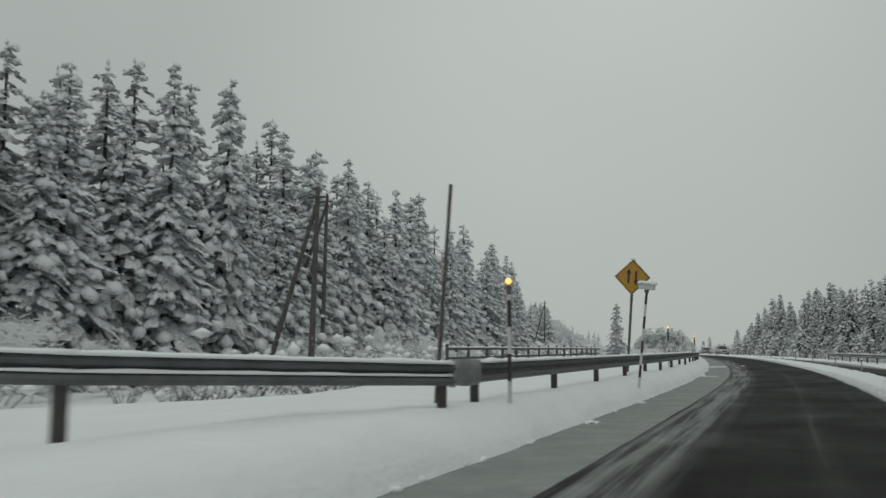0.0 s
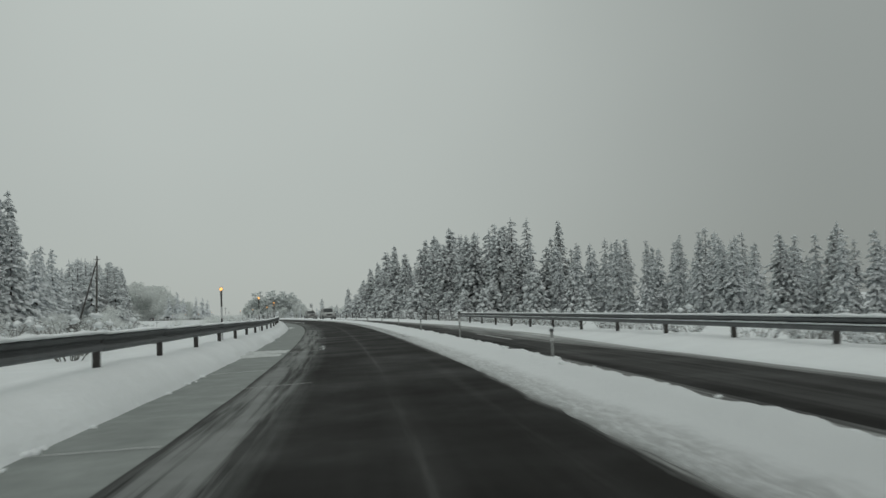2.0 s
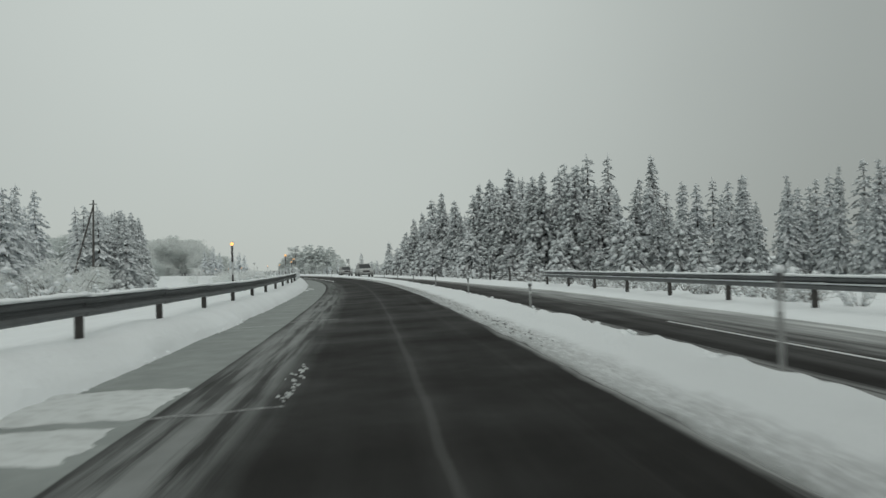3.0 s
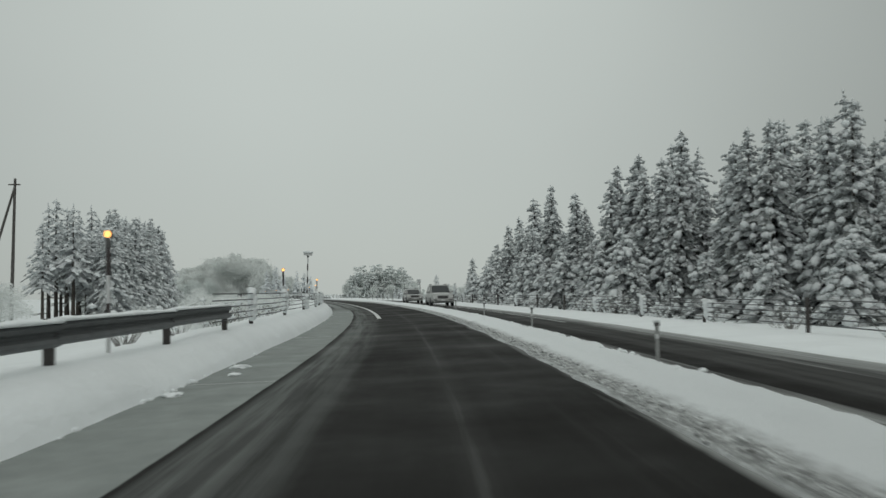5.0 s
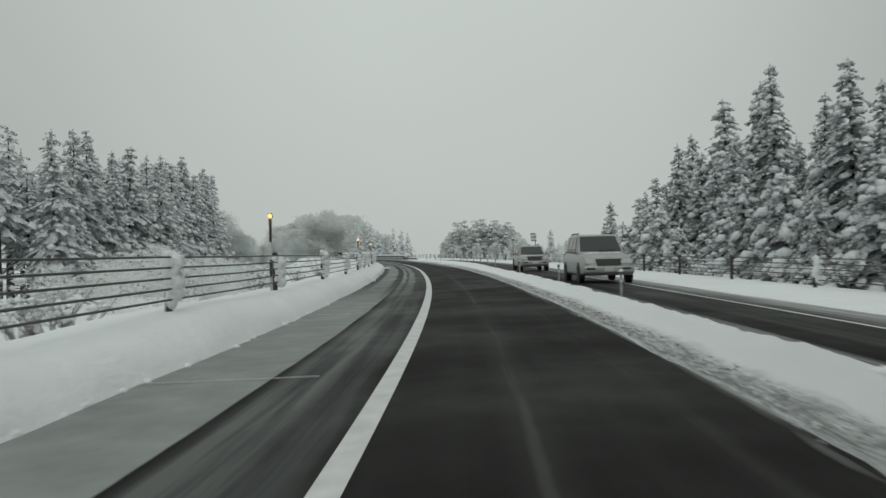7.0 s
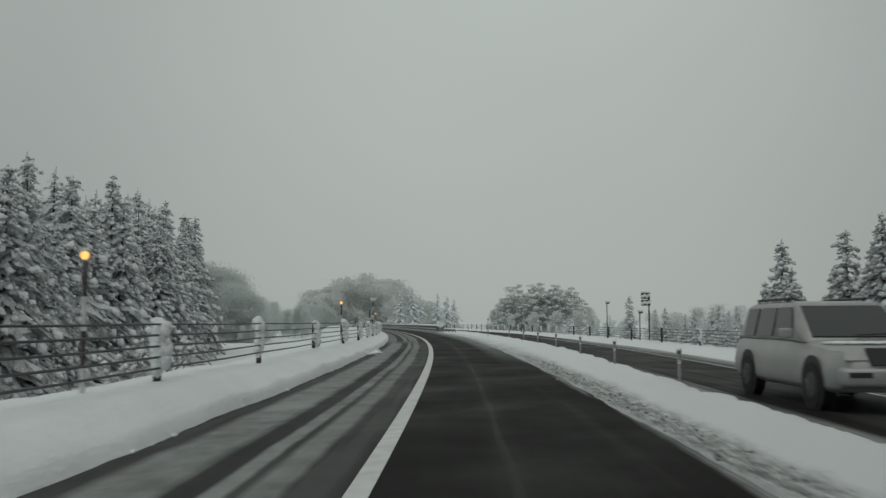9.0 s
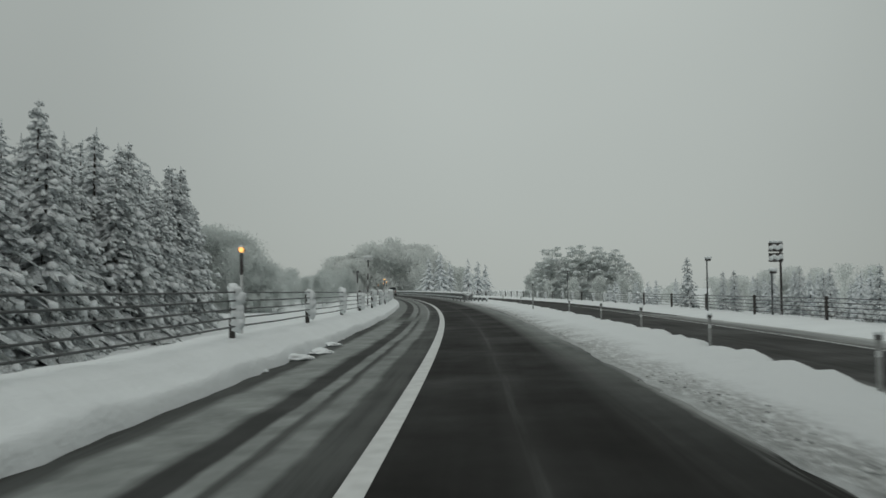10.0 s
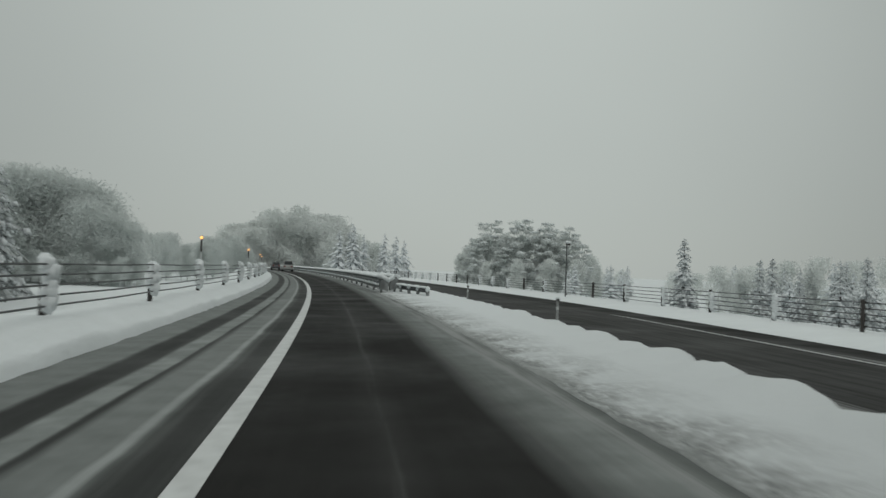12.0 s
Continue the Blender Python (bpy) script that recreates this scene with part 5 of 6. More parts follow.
def grow(kinds, s, d, height, label, group, rng, ground=-0.62):
    """Plant one of the grown kinds at its own height and turn."""
    own, meshes = kinds[rng.randrange(len(kinds))]
    k = (height + drop(s)) / own
    p = on(s, d, ground - drop(s), True)
    root = thing("conifer", pose(p.x, p.y, p.z, rng.uniform(-1.5, 1.5), rng.uniform(-1.5, 1.5), rng.uniform(0, 360)) @ Matrix.Diagonal((k * rng.uniform(0.9, 1.15), k * rng.uniform(0.9, 1.15), k, 1)), label, "tree", group)
    for name, me in zip(("trunk", "crown", "snow_load"), meshes):
        tagged(part(name, me, root), kind="stuff" if name == "snow_load" else "")
    return root


YOUNG_KINDS = [(h, conifer_meshes(330 + i, h, sp, BALL, 1.1, 0.85, NEEDLES, 0.0, 1.02)) for i, (h, sp) in enumerate(((5, 2.0), (5, 2.3), (4.5, 2.1)))]
MID_KINDS = [(h, conifer_meshes(130 + i, h, sp, BALL_FAR, 1.15, 1.0, NEEDLES_HAZE_PALE, 0.0, 1.2)) for i, (h, sp) in enumerate(((13, 2.3), (13, 2.5), (12, 2.2), (14, 2.4)))]
NEAR_KINDS = [(h, conifer_meshes(100 + i, h, sp, BALL, 1.05, 0.92, NEEDLES, 0.0, 1.02)) for i, (h, sp) in enumerate(((13, 2.9), (13, 3.3), (12, 2.7), (14, 3.0), (12, 3.0)))]
DARK_KINDS = [(h, conifer_meshes(150 + i, h, sp, BALL_FAR, 1.2, 0.85, NEEDLES_HAZED, 0.0, 1.05)) for i, (h, sp) in enumerate(((13, 3.0), (14, 3.3), (12, 3.1)))]
DARK_BACK_KINDS = [(h, conifer_meshes(160 + i, h, sp, BALL_FAR, 0.7, 0.7, NEEDLES_HAZED, 0.38, 0.92)) for i, (h, sp) in enumerate(((13, 3.1), (14, 3.4), (12, 3.2)))]
HAZY_RIME_KINDS = [(h, conifer_meshes(170 + i, h, sp, BALL_FAR, 1.0, 0.9, NEEDLES_HAZY_RIME)) for i, (h, sp) in enumerate(((11, 2.7), (10, 2.5), (12, 2.9)))]
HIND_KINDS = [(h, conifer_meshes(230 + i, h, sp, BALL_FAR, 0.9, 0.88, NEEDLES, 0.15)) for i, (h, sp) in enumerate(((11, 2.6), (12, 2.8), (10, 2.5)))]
FAR_KINDS = [(h, conifer_meshes(200 + i, h, sp, BALL_FAR, 0.95, 0.95, NEEDLES_HAZE_PALE, 0.0)) for i, (h, sp) in enumerate(((10, 2.5), (11, 2.9), (9, 2.6), (11, 2.6)))]
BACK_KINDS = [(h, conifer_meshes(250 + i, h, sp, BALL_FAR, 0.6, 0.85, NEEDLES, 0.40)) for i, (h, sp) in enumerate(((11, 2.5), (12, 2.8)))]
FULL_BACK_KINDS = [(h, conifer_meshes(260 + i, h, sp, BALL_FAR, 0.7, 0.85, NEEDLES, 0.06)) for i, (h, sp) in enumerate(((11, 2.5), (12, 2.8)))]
MIST_KINDS = [(h, conifer_meshes(300 + i, h, sp, BALL_FAR, 0.9, 0.35, NEEDLES_MIST)) for i, (h, sp) in enumerate(((10, 2.6), (9, 2.9), (8, 2.4)))]


class Backwood:
    """The ranks behind the front trees, which nobody could count: one object."""

    def __init__(self, kinds, needles):
        self.kinds, self.needles = kinds, needles
        self.v, self.f, self.slot, self.base = [], [], [], 0

    def add(self, s, d, height, rng):
        own, meshes = self.kinds[rng.randrange(len(self.kinds))]
        p, k = on(s, d, -0.62 - drop(s), True), (height + drop(s)) / own
        m = np.array(pose(p.x, p.y, p.z, 0, 0, rng.uniform(0, 360)) @ Matrix.Diagonal((k * 1.1, k * 1.1, k, 1)))
        for slot, me in enumerate(meshes):
            co = np.empty(len(me.vertices) * 3, np.float32)
            me.vertices.foreach_get("co", co)
            self.v.append(co.reshape(-1, 3) @ m[:3, :3].T + m[:3, 3])
            self.f.extend(tuple(self.base + i for i in q.vertices) for q in me.polygons)
            self.slot.extend([slot] * len(me.polygons))
            self.base += len(me.vertices)

    def done(self, label):
        me = mesh("spruce_wood", np.concatenate(self.v), self.f, [BARK, self.needles, TREE_SNOW_HAZY if self.needles in (NEEDLES_HAZY_RIME, NEEDLES_MIST) else TREE_SNOW], self.slot)
        return tagged(new("spruce_wood", me), label, "wood", kind="stuff")


rng = random.Random(11)
SPRUCE = "tall snow-laden spruce in the dense roadside wood"
# right-hand wood: front row, then deeper ranks
for s, d, h in ((159, 22.1, 11.6), (172, 22.9, 13.9), (166, 29.5, 13.6), (147, 31, 12.3), (151, 27, 9.4), (180, 25.8, 14.2), (239, 33.7, 13.2), (197, 22.3, 9),
                (206, 22.5, 13.9), (218, 24, 13.6), (226, 23.8, 12.0), (212, 23.5, 13.8), (222, 21.2, 10.6), (98, 34.6, 6.2), (101, 32.4, 6.5), (141, 44, 8.5), (249.5, 22.2, 4.6), (246.4, 22.0, 7.2), (242.5, 20.8, 5.2)):
    grow(NEAR_KINDS, s, d, h, SPRUCE, "right roadside spruces", rng)


def edge_right(s):
    """Offset of the wood's front."""
    return 34 - 12 * smooth(115, 168, s) + 1.0 * smooth(225, 255, s)


def tall_right(s):
    return 5.5 + 1.0 * smooth(82, 100, s) + 1.0 * smooth(100, 122, s) + 1.3 * smooth(118, 140, s) + 4.2 * smooth(142, 160, s) - 3.6 * smooth(186, 206, s) - 2.6 * smooth(222, 245, s)


# young trees before the front row, their skirts in the snow behind the fence
s = 128.0
while s < 226:
    grow(YOUNG_KINDS, s + rng.uniform(-1, 1), edge_right(s) - rng.uniform(3.6, 6.4), rng.uniform(3.0, 6.0), "young spruce bowed under heavy snow behind the cable fence", "right young spruces", rng)
    s += 2.5

back = Backwood(BACK_KINDS, NEEDLES)
s = 40.0
while s < 245:
    for rank in range(3):
        d = edge_right(s) + rank * 3.3 + rng.uniform(-1.2, 1.2)
        h = tall_right(s) * rng.choice((0.76, 0.86, 0.93, 1.0, 1.07)) * rng.uniform(0.95, 1.03)
        where = s + rng.uniform(-1.3, 1.3)
        if rank < 2:
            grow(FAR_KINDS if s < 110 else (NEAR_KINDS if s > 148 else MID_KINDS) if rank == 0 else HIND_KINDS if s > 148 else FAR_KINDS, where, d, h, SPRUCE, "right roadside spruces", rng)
        else:
            back.add(where, d, h * 1.04, rng)
    s += (3.1 if s > 186 else 3.0) if s > 110 else 2.9
back.done("deep ranks of snow-laden spruces behind the roadside trees")


# left-hand woods
def wood_left(s0, s1, step, front, tall, kinds, label, group):
    behind = Backwood(DARK_BACK_KINDS, NEEDLES_HAZED) if s0 > 200 else Backwood(BACK_KINDS, NEEDLES)
    hazy_back = Backwood(FULL_BACK_KINDS, NEEDLES_HAZY_RIME)
    s = s0
    while s < s1:
        for rank in range(3):
            where, d = s + rng.uniform(-1.3, 1.3), front(s) - rank * 3.4 + rng.uniform(-1.2, 1.2)
            h = tall(s) * rng.choice((0.74, 0.85, 0.95, 1.02, 1.1)) * rng.uniform(0.95, 1.05)
            if rank == 0:
                grow(kinds(s), where, d, h, label, group, rng)
            else:
                (hazy_back if 75 < s < 200 else behind).add(where, d, h * 1.05, rng)
        s += step
    for wood in (behind, hazy_back):
        if wood.v:
            wood.done("deep ranks of snowy spruces in the wood beside the road")


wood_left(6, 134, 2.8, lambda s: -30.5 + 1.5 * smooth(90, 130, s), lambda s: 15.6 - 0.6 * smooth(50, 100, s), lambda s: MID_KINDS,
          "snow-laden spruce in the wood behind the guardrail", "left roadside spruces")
wood_left(135, 178, 3.1, lambda s: -32.5, lambda s: 12.4 - 2.2 * smooth(148, 172, s), lambda s: HAZY_RIME_KINDS, "snow-covered spruce beside the utility pole", "left roadside spruces")
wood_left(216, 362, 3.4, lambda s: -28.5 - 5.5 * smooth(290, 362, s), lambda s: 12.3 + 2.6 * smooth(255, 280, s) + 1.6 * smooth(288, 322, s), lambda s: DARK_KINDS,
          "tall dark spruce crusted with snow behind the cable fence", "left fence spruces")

grow(MID_KINDS, 55, -8.6, 4.6, "small layered spruce under snow close behind the guardrail", "left roadside spruces", rng)

# scattered small conifers beyond the opposite lane
for s, d, h in ((347, 43.3, 6.6), (324, 39.2, 3.9), (326, 41.5, 4.1), (328, 45.5, 3.3), (318, 43, 3.9), (323, 49, 4.5), (330, 52, 4.2), (345, 58, 4.6), (300, 40, 3.3), (306, 44, 4.0), (312, 47, 3.4), (292, 36, 3.2),
                (286, 38, 3.8), (280, 40, 4.0), (272, 36, 3.8), (266, 38, 4.4), (262, 33, 4.0), (296, 48, 4.6), (288, 46, 4.5), (276, 47, 5.0), (268, 46, 5.2), (308, 55, 5.0), (320, 60, 5.2), (284, 54, 5.8), (300, 62, 6.0), (262, 42, 5.2), (258, 38, 5.0)):
    grow(FAR_KINDS, s, d, h, "small snow-covered conifer beyond the far fence", "far field conifers", rng)
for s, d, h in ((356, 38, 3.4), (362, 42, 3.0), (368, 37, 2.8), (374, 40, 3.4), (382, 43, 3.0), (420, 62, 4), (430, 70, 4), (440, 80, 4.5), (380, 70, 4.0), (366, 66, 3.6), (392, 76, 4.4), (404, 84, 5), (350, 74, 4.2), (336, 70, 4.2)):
    grow(MIST_KINDS, s, d, h, "small conifer coloured haze-pale in the mist", "misty conifers", rng)


# rimed, haze-pale broadleaf trees: trunk, limbs, and a crown of many fine rimed twigs that reaches down to the
# undergrowth
def broadleaf_meshes(seed, height, spread, twigs, rime, fine=1.0):
    rng = random.Random(seed)
    bm = bmesh.new()
    rod(bm, (0, 0, -0.6), (0.1, 0, height * 0.5), 0.03 + height * 0.010, height * 0.007, 7)
    tips = []
    for k in range(16):
        up = 0.16 + 0.78 * (k + rng.random()) / 16
        a = rng.uniform(0, 6.28)
        r = spread * (1.0 - 0.75 * abs(up - 0.42) ** 1.3 * 1.6) * rng.uniform(0.35, 0.85)
        tip = Vector((math.cos(a) * r, math.sin(a) * r, height * up))
        rod(bm, (0.05, 0, height * max(0.08, up - 0.3)), tip, height * 0.005, 0.015, 4)
        tips.append(tip)
    tips.append(Vector((0.1, 0, height * 0.93)))
    V, F = [], []
    for k in range(twigs):
        c = tips[rng.randrange(len(tips))]
        p = c + Vector((rng.gauss(0, 1), rng.gauss(0, 1), rng.gauss(0, 0.8))) * spread * 0.23
        if p.z < 0.0 or p.z > height * 1.01:
            continue
        L, w = rng.uniform(0.35, 0.95) * fine, rng.uniform(0.05, 0.13) * fine
        q = Vector((rng.gauss(0, 1), rng.gauss(0, 1), rng.gauss(0.2, 0.7))).normalized()
        sd = q.cross(Vector((rng.gauss(0, 1), rng.gauss(0, 1), rng.gauss(0, 1)))).normalized()
        b = len(V)
        V.extend((p - q * L * 0.5, p + sd * w, p + q * L * 0.5 - sd * w * 0.4))
        F.append((b, b + 1, b + 2))
    return shaped("trunk", bm, rime), mesh("crown", V, F, rime)


def pine_meshes(seed, height, spread):
    """An old pine: a forked bare stem, crooked limbs, and flat pads of needles under snow with gaps between them."""
    rng = random.Random(seed)
    bm = bmesh.new()
    rod(bm, (0, 0, -0.6), (0.15, 0.1, height * 0.55), 0.05 + height * 0.014, height * 0.010, 8)
    rod(bm, (0.15, 0.1, height * 0.55), (rng.uniform(-0.5, 0.5), rng.uniform(-0.5, 0.5), height * 0.95), height * 0.010, 0.03, 7)
    V, F, SV, SF = [], [], [], []
    for k in range(26):
        up = 0.30 + 0.68 * (k + rng.random()) / 26
        a = k * 2.4 + rng.uniform(-0.5, 0.5)
        r = spread * (1.15 - 0.85 * max(0.0, up - 0.45) * 1.5) * rng.uniform(0.45, 1.0)
        tip = Vector((math.cos(a) * r, math.sin(a) * r, height * up + rng.uniform(-0.1, 0.35)))
        rod(bm, (0.1, 0.05, height * max(0.2, up - 0.10)), tip, height * 0.005, 0.02, 5)
        wide = rng.uniform(0.5, 1.0)
        for j in range(90):
            w, q = rng.uniform(0, 6.28), wide * math.sqrt(rng.random())
            c = tip + Vector((math.cos(w) * q, math.sin(w) * q, rng.gauss(-0.05, 0.14)))
            d = Vector((rng.gauss(0, 1), rng.gauss(0, 1), rng.gauss(-0.1, 0.5))).normalized()
            e = d.cross(Vector((rng.gauss(0, 1), rng.gauss(0, 1), rng.gauss(0, 1)))).normalized() * 0.09
            b = len(V)
            V.extend((c - d * 0.25, c + e, c + d * 0.25 - e * 0.5))
            F.append((b, b + 1, b + 2))
        for j in range(7):
            w, q = rng.uniform(0, 6.28), wide * rng.uniform(0.1, 0.85)
            s_ = rng.uniform(0.14, 0.32)
            add_ball(SV, SF, BALL, tip + Vector((math.cos(w) * q, math.sin(w) * q, rng.uniform(0.0, 0.16))), (s_ * 1.3, s_, s_ * 0.55), rng)
    return shaped("trunk", bm, TWIG_GREY), mesh("crown", V, F, TWIG_RIME_HAZE), mesh("snow_load", SV, SF, TREE_SNOW_HAZY, soft=True)


PINE_KINDS = [(h, pine_meshes(600 + i, h, sp)) for i, (h, sp) in enumerate(((10, 2.3), (11, 2.7), (9, 2.2), (10, 2.0)))]
LEAF_KINDS = [(h, broadleaf_meshes(500 + i, h, sp, 9000, TWIG_RIME_HAZE, 0.68)) for i, (h, sp) in enumerate(((10, 2.1), (11, 2.5), (9, 2.3), (10, 1.9)))]
GREY_KINDS = [(h, broadleaf_meshes(520 + i, h, sp, 6400, TWIG_GREY, 0.74)) for i, (h, sp) in enumerate(((10, 3.2), (11, 3.9), (9, 3.5), (10, 3.0)))]
LOW_KINDS = [(h, broadleaf_meshes(520 + i, h, sp, 3600, TWIG_GREY, 0.95)) for i, (h, sp) in enumerate(((10, 3.2), (11, 3.9), (9, 3.5), (10, 3.0)))]
KNOLL_KINDS = [(h, broadleaf_meshes(540 + i, h, sp, 2400, TWIG_PALE, 1.25)) for i, (h, sp) in enumerate(((10, 3.2), (11, 3.7), (9, 3.3), (10, 2.8)))]


def plant_leaf(s, d, height, label, group):
    kinds = LEAF_KINDS if group.startswith("field") else LOW_KINDS if group.endswith("undergrowth") else GREY_KINDS if group.startswith("misty wood") else KNOLL_KINDS
    own, meshes = kinds[rng.randrange(len(kinds))]
    k = (height + drop(s)) / own
    p = on(s, d, -0.62 - drop(s), True)
    root = thing("broadleaf_tree", pose(p.x, p.y, p.z, 0, 0, rng.uniform(0, 360)) @ Matrix.Diagonal((k * rng.uniform(0.9, 1.1), k * rng.uniform(0.9, 1.1), k, 1)), label, "tree", group)
    for name, me in zip(("trunk", "crown"), meshes):
        part(name, me, root)


for s, d, h in ((405, 35, 8.2), (404, 38.5, 8.8), (403, 41.5, 8.6), (402, 44.5, 8.8), (401, 47.5, 8.2), (406, 31.0, 5.0), (408, 33.0, 6.4), (410, 36.5, 7.0), (412, 40, 7.2), (411, 44, 7.4), (410, 48, 6.8), (405, 51, 6.6), (400, 53.5, 5.4), (396, 33, 3.6), (395, 38, 4.2), (394, 43, 4.4), (393, 48, 4.6), (392, 51, 3.8)):
    plant_leaf(s, d, h, "rimed, haze-pale broadleaf tree in a clump on the open field", "field clump trees")
for s, d, h in ((404, 33.4, 7.4), (403, 35.4, 10.9), (401, 37.6, 8.0), (401, 40.6, 10.9), (400, 43.0, 8.6), (399, 45.0, 10.6), (398, 48.2, 10.0), (397, 50.2, 7.4)):
    own, meshes = PINE_KINDS[rng.randrange(len(PINE_KINDS))]
    k = (h + drop(s)) / own
    p = on(s, d, -0.62 - drop(s), True)
    root = thing("pine", pose(p.x, p.y, p.z, 0, 0, rng.uniform(0, 360)) @ Matrix.Diagonal((k, k, k, 1)), "old snow-laden pine in a clump on the open field", "tree", "field clump trees")
    for name, me in zip(("trunk", "crown", "snow_load"), meshes):
        tagged(part(name, me, root), kind="stuff" if name == "snow_load" else "")
for k in range(34):
    t = k / 33
    d = -49 + 24 * t + rng.uniform(-1, 1)
    plant_leaf(413 + rng.uniform(-10, 14), d, (16.5 - 7.5 * smooth(0.45, 1.0, t)) * rng.uniform(0.85, 1.0), "haze-grey rimed broadleaf tree at the wood's misty end", "misty wood trees")
for k in range(26):
    plant_leaf(402 + rng.uniform(-3, 5), -50 + k * 1.05 + rng.uniform(-0.5, 0.5), rng.uniform(1.2, 3.0), "low grey undergrowth at the foot of the misty wood", "misty wood undergrowth")
for k in range(64):
    t = (k + rng.random()) / 64
    d = -5 + 63 * t
    top = 22.5 * math.sin(min(1.0, max(0.0, 0.10 + 0.86 * t)) * math.pi) ** 0.55 * (1 - 0.35 * smooth(0.55, 1.0, t))
    plant_leaf(567 + rng.uniform(-14, 26), d, max(6, top * rng.uniform(0.72, 1.0)), "tall haze-grey rimed tree of the distant wooded knoll", "knoll trees")
thicket = Backwood(MIST_KINDS, NEEDLES_MIST)
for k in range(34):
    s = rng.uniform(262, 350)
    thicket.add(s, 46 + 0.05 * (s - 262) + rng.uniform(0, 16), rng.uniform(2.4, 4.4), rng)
thicket.done("haze-pale conifers of a misty thicket beyond the far fence")
for s, d, h in ((345, 46.5, 3.4), (346, 49.5, 3.0), (347, 52, 3.6), (345, 55, 4.4), (344, 58.5, 4.9), (343, 62, 4.6), (342, 66, 5.2), (341, 70, 5.0), (338, 75, 5.4), (332, 80, 5.6), (326, 84, 6.0), (318, 86, 6.2), (310, 84, 6.4), (300, 82, 6.6), (292, 80, 6.8), (284, 74, 6.8), (276, 68, 7.0)):
    plant_leaf(s, d, h, "round haze-grey rimed tree behind the field conifers", "misty field trees")
for k in range(30):
    plant_leaf(455 + rng.uniform(-14, 14), 50 + 3.4 * k + rng.uniform(-1, 1), rng.uniform(1.6, 3.6), "low rimed, haze-pale tree of a distant hedge across the field", "distant hedge trees")
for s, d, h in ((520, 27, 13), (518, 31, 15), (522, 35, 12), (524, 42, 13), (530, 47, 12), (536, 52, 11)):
    grow(MIST_KINDS, s, d, h, "haze-pale conifer before the distant knoll", "misty conifers", rng)
for k in range(14):
    plant_leaf(470 + rng.uniform(-12, 20), -24 + k * 1.6 + rng.uniform(-1, 1), rng.uniform(5.5, 8.5), "low rimed tree, haze-pale in the far mist", "misty wood trees")


# ---- shrubs weighed down by snow ----
def shrub_meshes(seed):
    rng = random.Random(seed)
    bm = bmesh.new()
    SV, SF = [], []
    for k in range(22):
        a, L = rng.uniform(0, 6.28), rng.uniform(0.5, 1.3)
        b = Vector((math.cos(a) * 0.3 * rng.random(), math.sin(a) * 0.3 * rng.random(), -0.2))
        e = b + Vector((math.cos(a) * L * 0.7, math.sin(a) * L * 0.7, 0.3 + L * rng.uniform(0.4, 0.9)))
        rod(bm, b, e, 0.016, 0.006, 4)
        f = e + Vector((math.cos(a + 0.5), math.sin(a + 0.5), -0.3)) * 0.3
        rod(bm, e, f, 0.008, 0.004, 4)
        if rng.random() < 0.75:
            r = rng.uniform(0.05, 0.13)
            add_ball(SV, SF, BALL_FAR, e, (r * 1.3, r * 1.3, r * 0.8), rng)
            add_ball(SV, SF, BALL_FAR, (b + e) / 2 + Vector((0, 0, 0.05)), (r, r, r * 0.7), rng)
    return shaped("twig_stem", bm, RIMED_BARK), mesh("snow_load", SV, SF, SNOW, soft=True)


SHRUBS = [shrub_meshes(700 + k) for k in range(4)]


def plant_shrub(s, d, k, label, group, z):
    p = on(s, d, z, True)
    twigs, load = SHRUBS[rng.randrange(4)]
    root = thing("shrub", pose(p.x, p.y, p.z, 0, 0, rng.uniform(0, 360)) @ Matrix.Diagonal((k, k, k, 1)), label, "shrub", group)
    tagged(part("twig_stem", twigs, root), kind="stuff")
    tagged(part("snow_load", load, root, label="white snow on the twigs"), kind="stuff")


for k in range(70):
    s = rng.uniform(8, 128)
    d = rng.uniform(-22, -13)
    plant_shrub(s, d, rng.uniform(0.9, 2.0), "bare shrub bowed under snow behind the guardrail", "left shrubs", -0.55)
for k in range(18):
    plant_shrub(rng.uniform(132, 215), rng.uniform(-9, -6.6), rng.uniform(0.6, 1.1), "bare twiggy shrub in the snow behind the fence", "left shrubs", -0.05)
for k in range(70):
    s = rng.uniform(45, 250)
    plant_shrub(s, 12.5 + opp(s) + rng.uniform(0, 4.5), rng.uniform(0.6, 1.25), "low shrub bowed under snow by the far guardrail", "right shrubs", -0.35)

for k in range(80):
    s = rng.uniform(30, 114)
    plant_shrub(s, 10.8 + opp(s) + rng.uniform(0, 1.7), rng.uniform(0.42, 0.62), "low snowy shrub pressed against the far guardrail", "rail shrubs", 0.0)
BUSH_KINDS = [broadleaf_meshes(560 + i, 3.0, 1.7, 1300, TWIG_RIME_HAZE, 0.42) for i in range(3)]
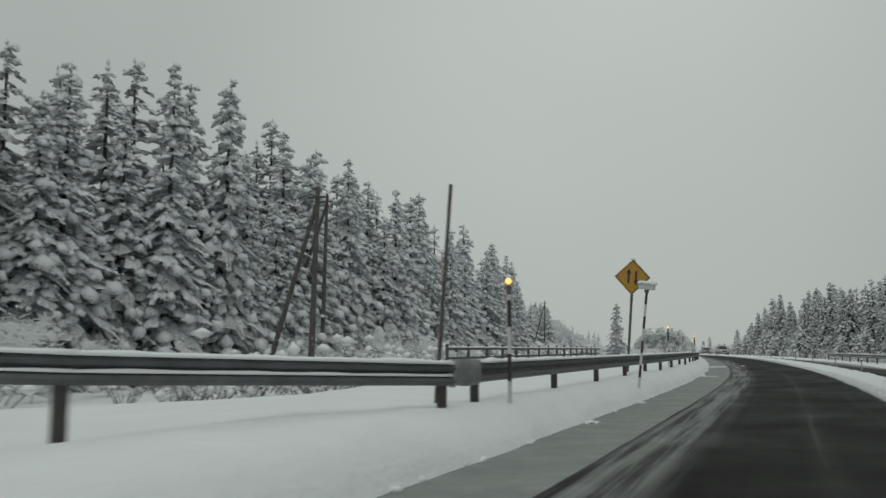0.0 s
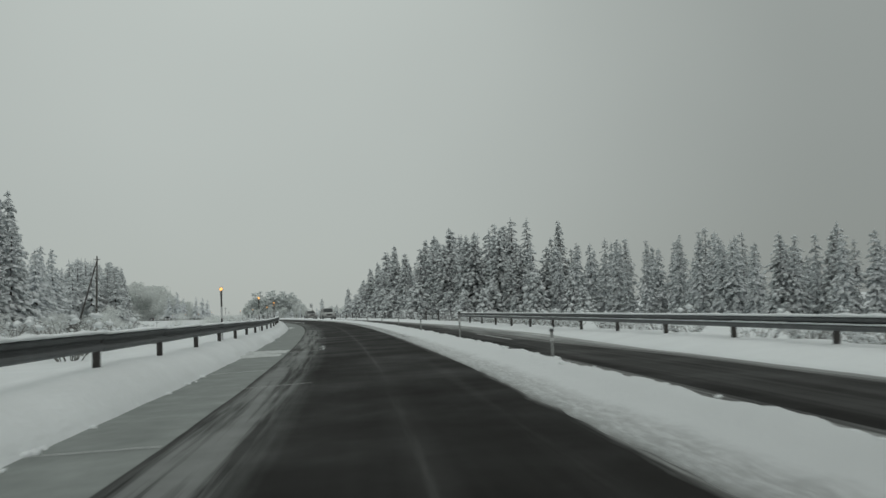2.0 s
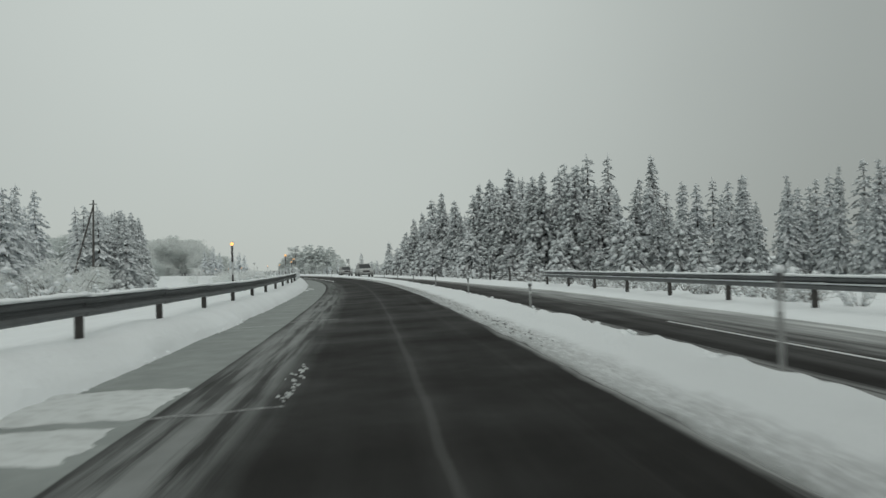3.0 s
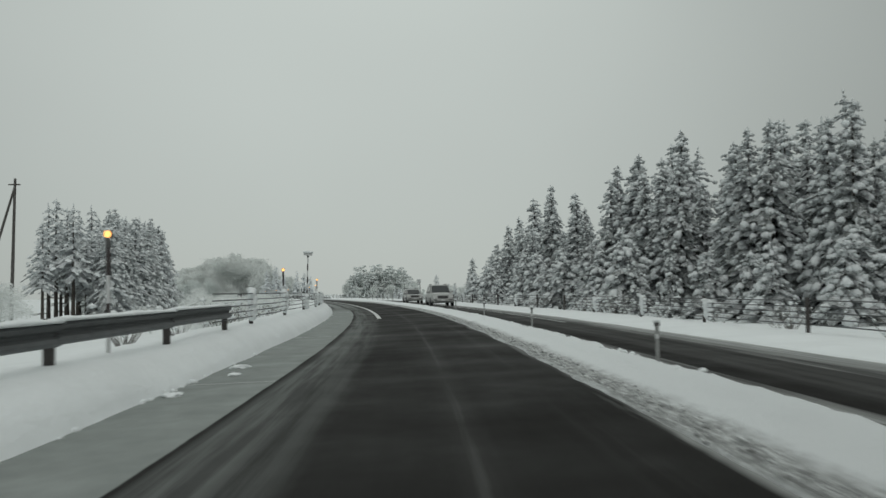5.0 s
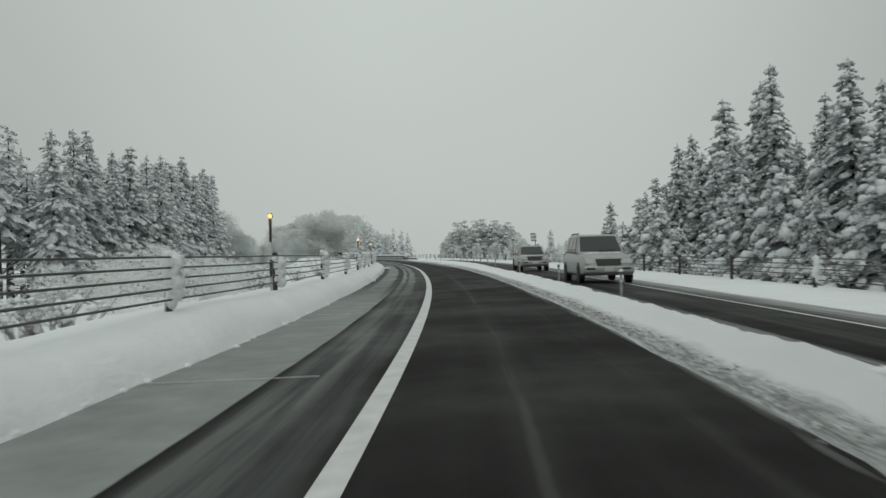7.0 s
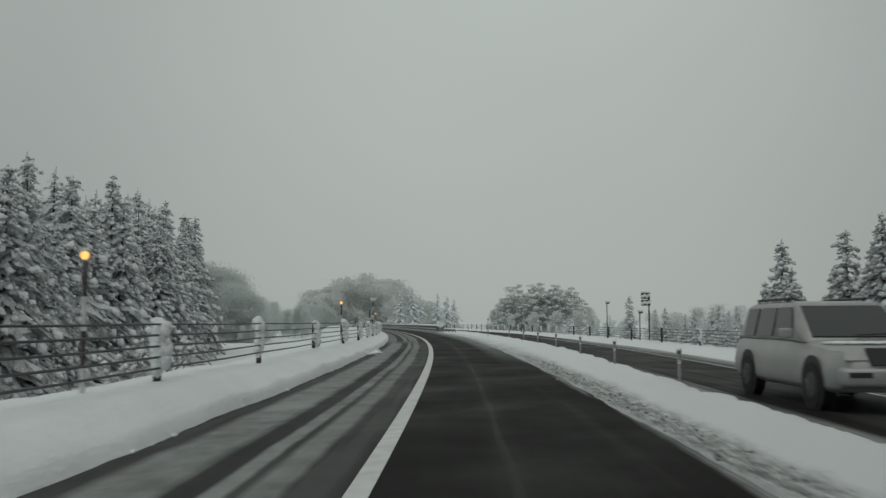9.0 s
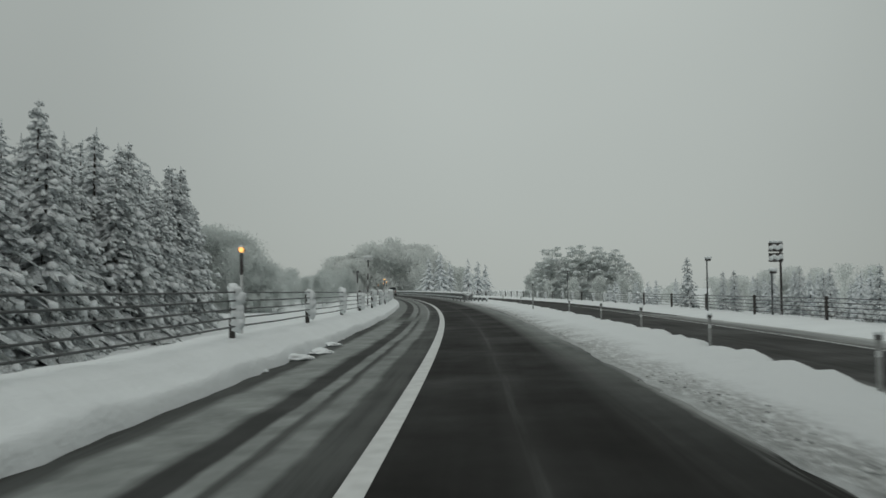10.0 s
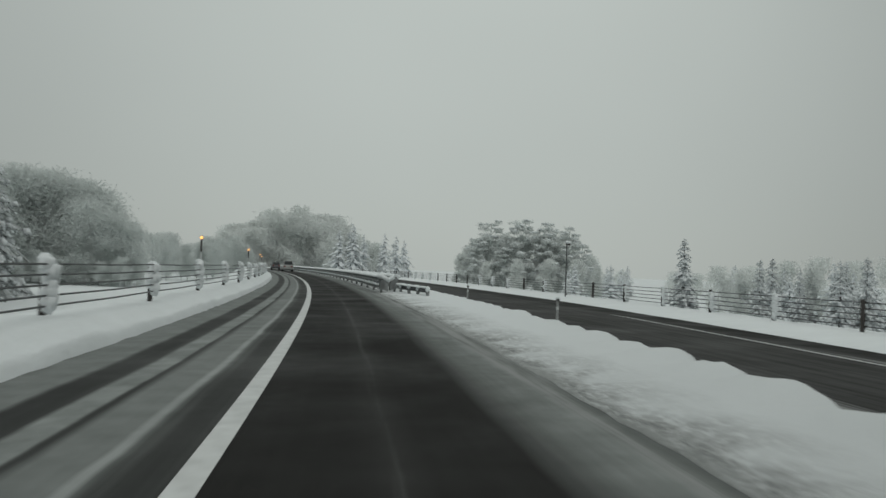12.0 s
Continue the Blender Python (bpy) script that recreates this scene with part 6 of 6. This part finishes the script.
for k in range(58):
    s = rng.uniform(16, 128) if k < 22 else rng.uniform(140, 215) if k < 26 else rng.uniform(146, 186) if k < 46 else rng.uniform(134, 180)
    p = on(s, rng.uniform(-25, -17) if k < 22 else rng.uniform(-24, -10) if k < 26 else rng.uniform(-13, -7.2) if k < 46 else rng.uniform(-30, -26), -0.6, True)
    k1 = rng.uniform(0.35, 0.65) if 26 <= k < 46 else rng.uniform(0.5, 1.0)
    root = thing("rimed_bush", pose(p.x, p.y, p.z, 0, 0, rng.uniform(0, 360)) @ Matrix.Diagonal((k1 * 1.2, k1 * 1.2, k1, 1)), "bare bush white with rime before the snowy wood", "bush", "rimed bushes")
    for name, me in zip(("stem", "crown"), BUSH_KINDS[rng.randrange(3)]):
        part(name, me, root)

# ---- snow-filled joints across the gutter, slush and fallen lumps on the shoulder ----
for s in (25, 37, 49, 61, 83.5, 96, 108, 120, 134, 146, 157.5, 168):
    a = -2.12 if s < 157 or s > 158 else -1.6
    wide = 0.035 + 0.02 * n2(s, 3)
    row = [-3.42 + (a + 3.42) * k / 8 for k in range(9)]
    me = mesh("gutter_joint", [on(s + e * wide + 0.04 * n2(d * 4, s), d, 0.005) for e in (-1, 1) for d in row], [(k, k + 1, k + 10, k + 9) for k in range(8)], SLUSH_SNOW)
    tagged(new("gutter_joint", me), "thin snow-filled joint across the slushy shoulder", "road joint", kind="structure")


def spill(s0, s1, d0, d1, seed, thick=0.06):
    """Soft snow that reaches from the bank over the gutter, thinning to a ragged hem."""
    V, F, n, m = [], [], 22, 26
    for i in range(n + 1):
        for j in range(m + 1):
            u, v = i / n, j / m
            far = d1 + 0.10 * n2(u * 4, seed, 2) + 0.05 * n2(u * 13, seed, 3)
            s = s0 + (s1 - s0) * u + (0.16 * n2(v * 5, seed, 1) + 0.06 * n2(v * 14, seed, 5)) * (abs(u - 0.5) * 2)
            rim = min(u, 1 - u, (1 - v) * 1.4) * 5
            h = thick * min(1.0, max(0.0, rim)) ** 0.6 * (1.15 - 0.75 * v) * (0.85 + 0.4 * n2(u * 6, v * 7, seed))
            V.append(on(s, d0 + (far - d0) * v, h - (0.012 if rim <= 0 else -0.004)))
    for i in range(n):
        for j in range(m):
            k = i * (m + 1) + j
            F.append((k, k + 1, k + m + 2, k + m + 1))
    tagged(new("snow_spill", mesh("snow_spill", V, F, SLUSH_SNOW, soft=True)), "soft slushy snow spilled from the bank over the gutter", "snow patch", kind="structure")


spill(70.1, 72.3, -3.75, -2.15, 3)
spill(68.2, 69.75, -3.75, -2.25, 8, 0.045)
spill(45.6, 46.3, -3.7, -2.6, 5, 0.04)


def slush_tail(s, d0, d1, wide, seed):
    """A thin ragged streak of slush dragged from a joint towards the wheel track."""
    n, V = 24, []
    for j in range(n + 1):
        v = j / n
        d, w = d0 + (d1 - d0) * v, wide * (1 - 0.75 * v) * (0.55 + 0.6 * abs(n2(v * 9, seed, 2)))
        c = s + 0.12 * n2(v * 3, seed, 7) + 0.25 * v
        V.extend((on(c - w, d, 0.005), on(c, d, 0.012), on(c + w, d, 0.005)))
    F = [(3 * j + k, 3 * j + k + 1, 3 * j + k + 4, 3 * j + k + 3) for j in range(n) for k in range(2)]
    tagged(new("slush_streak", mesh("slush_streak", V, F, THIN_SLUSH, soft=True)), "thin ragged streak of slush dragged across the wet asphalt", "slush", kind="structure")


for k, (s, d0, d1, w) in enumerate(((55.9, -2.15, -0.92, 0.045), (70.0, -2.2, -0.90, 0.07), (84.5, -2.2, -0.88, 0.05), (97.7, -2.15, -1.2, 0.04))):
    slush_tail(s, d0, d1, w, k + 40)


def foot_clods(name, s0, s1, count, offset, spreads, sizes, label, seed, mat=SNOW, lift=0.0):
    """Small clods along the foot of a bank, too many to count."""
    rng, V, F = random.Random(seed), [], []
    ball = ico(1)
    for k in range(count):
        s = rng.uniform(s0, s1)
        d = offset(s) + rng.gauss(0, 1) * spreads
        r = rng.uniform(*sizes) * (0.6 + 0.4 * rng.random())
        p = on(s, d, r * 0.12 + (0.12 if "crest" in label else lift))
        add_ball(V, F, ball, p, (r * 1.2, r, r * 0.62), rng)
    tagged(new(name, mesh(name, V, F, mat, soft=True)), label, "snow clods", kind="stuff")


foot_clods("snow_clods", 6, 200, 900, lambda s: -3.53 + 0.10 * n2(s * 0.22, 1), 0.045, (0.03, 0.09), "small clods crumbled along the foot of the snow bank", 71)
foot_clods("snow_clods", 195, 330, 200, lambda s: -3.54 + 0.10 * n2(s * 0.22, 1), 0.04, (0.03, 0.10), "small clods crumbled along the foot of the snow bank", 72)
foot_clods("snow_clods", 6, 185, 420, lambda s: crest(s) + 0.12 + 0.12 * n2(s * 0.35, 11), 0.10, (0.03, 0.09), "lumps of ploughed snow on the ridge's crest", 73)
foot_clods("snow_clods", 74, 222, 2600, lambda s: 2.42 + 0.08 * n2(s * 0.3, 3), 0.14, (0.010, 0.028), "dirty clods of slush churned along the ridge's foot", 74, GRIT, 0.05)
foot_clods("snow_clods", 70.6, 74.2, 34, lambda s: -0.97, 0.05, (0.014, 0.045), "crumbs of slush lying on the wet lane", 75, SLUSH_SNOW)


def snow_chunk(s, d, r, k):
    bm = bmesh.new()
    lump(bm, (0, 0, r * 0.1), (r, r * 1.3, r * 0.32), k, 3, 0.5)
    lump(bm, (r * 0.7, r * 0.5, 0.02), (r * 0.5, r * 0.6, r * 0.2), k + 3, 3, 0.5)
    root = new("snow_chunk", shaped("snow_chunk", bm, SNOW, True))
    root.matrix_basis = at_road(s, d)
    tagged(root, "soft lump of snow fallen from the bank onto the shoulder", "snow lump", "fallen snow lumps")


for k, (s, d, r) in enumerate(((227.0, -3.42, 0.28), (228.6, -3.2, 0.24), (229.6, -3.38, 0.16), (231.4, -3.36, 0.2), (16.5, -3.3, 0.12), (23.0, -3.35, 0.10), (118.5, -3.3, 0.13), (123.0, -3.2, 0.16), (121.4, -3.0, 0.10), (47.0, -3.38, 0.12))):
    snow_chunk(s, d, r, k + 3)
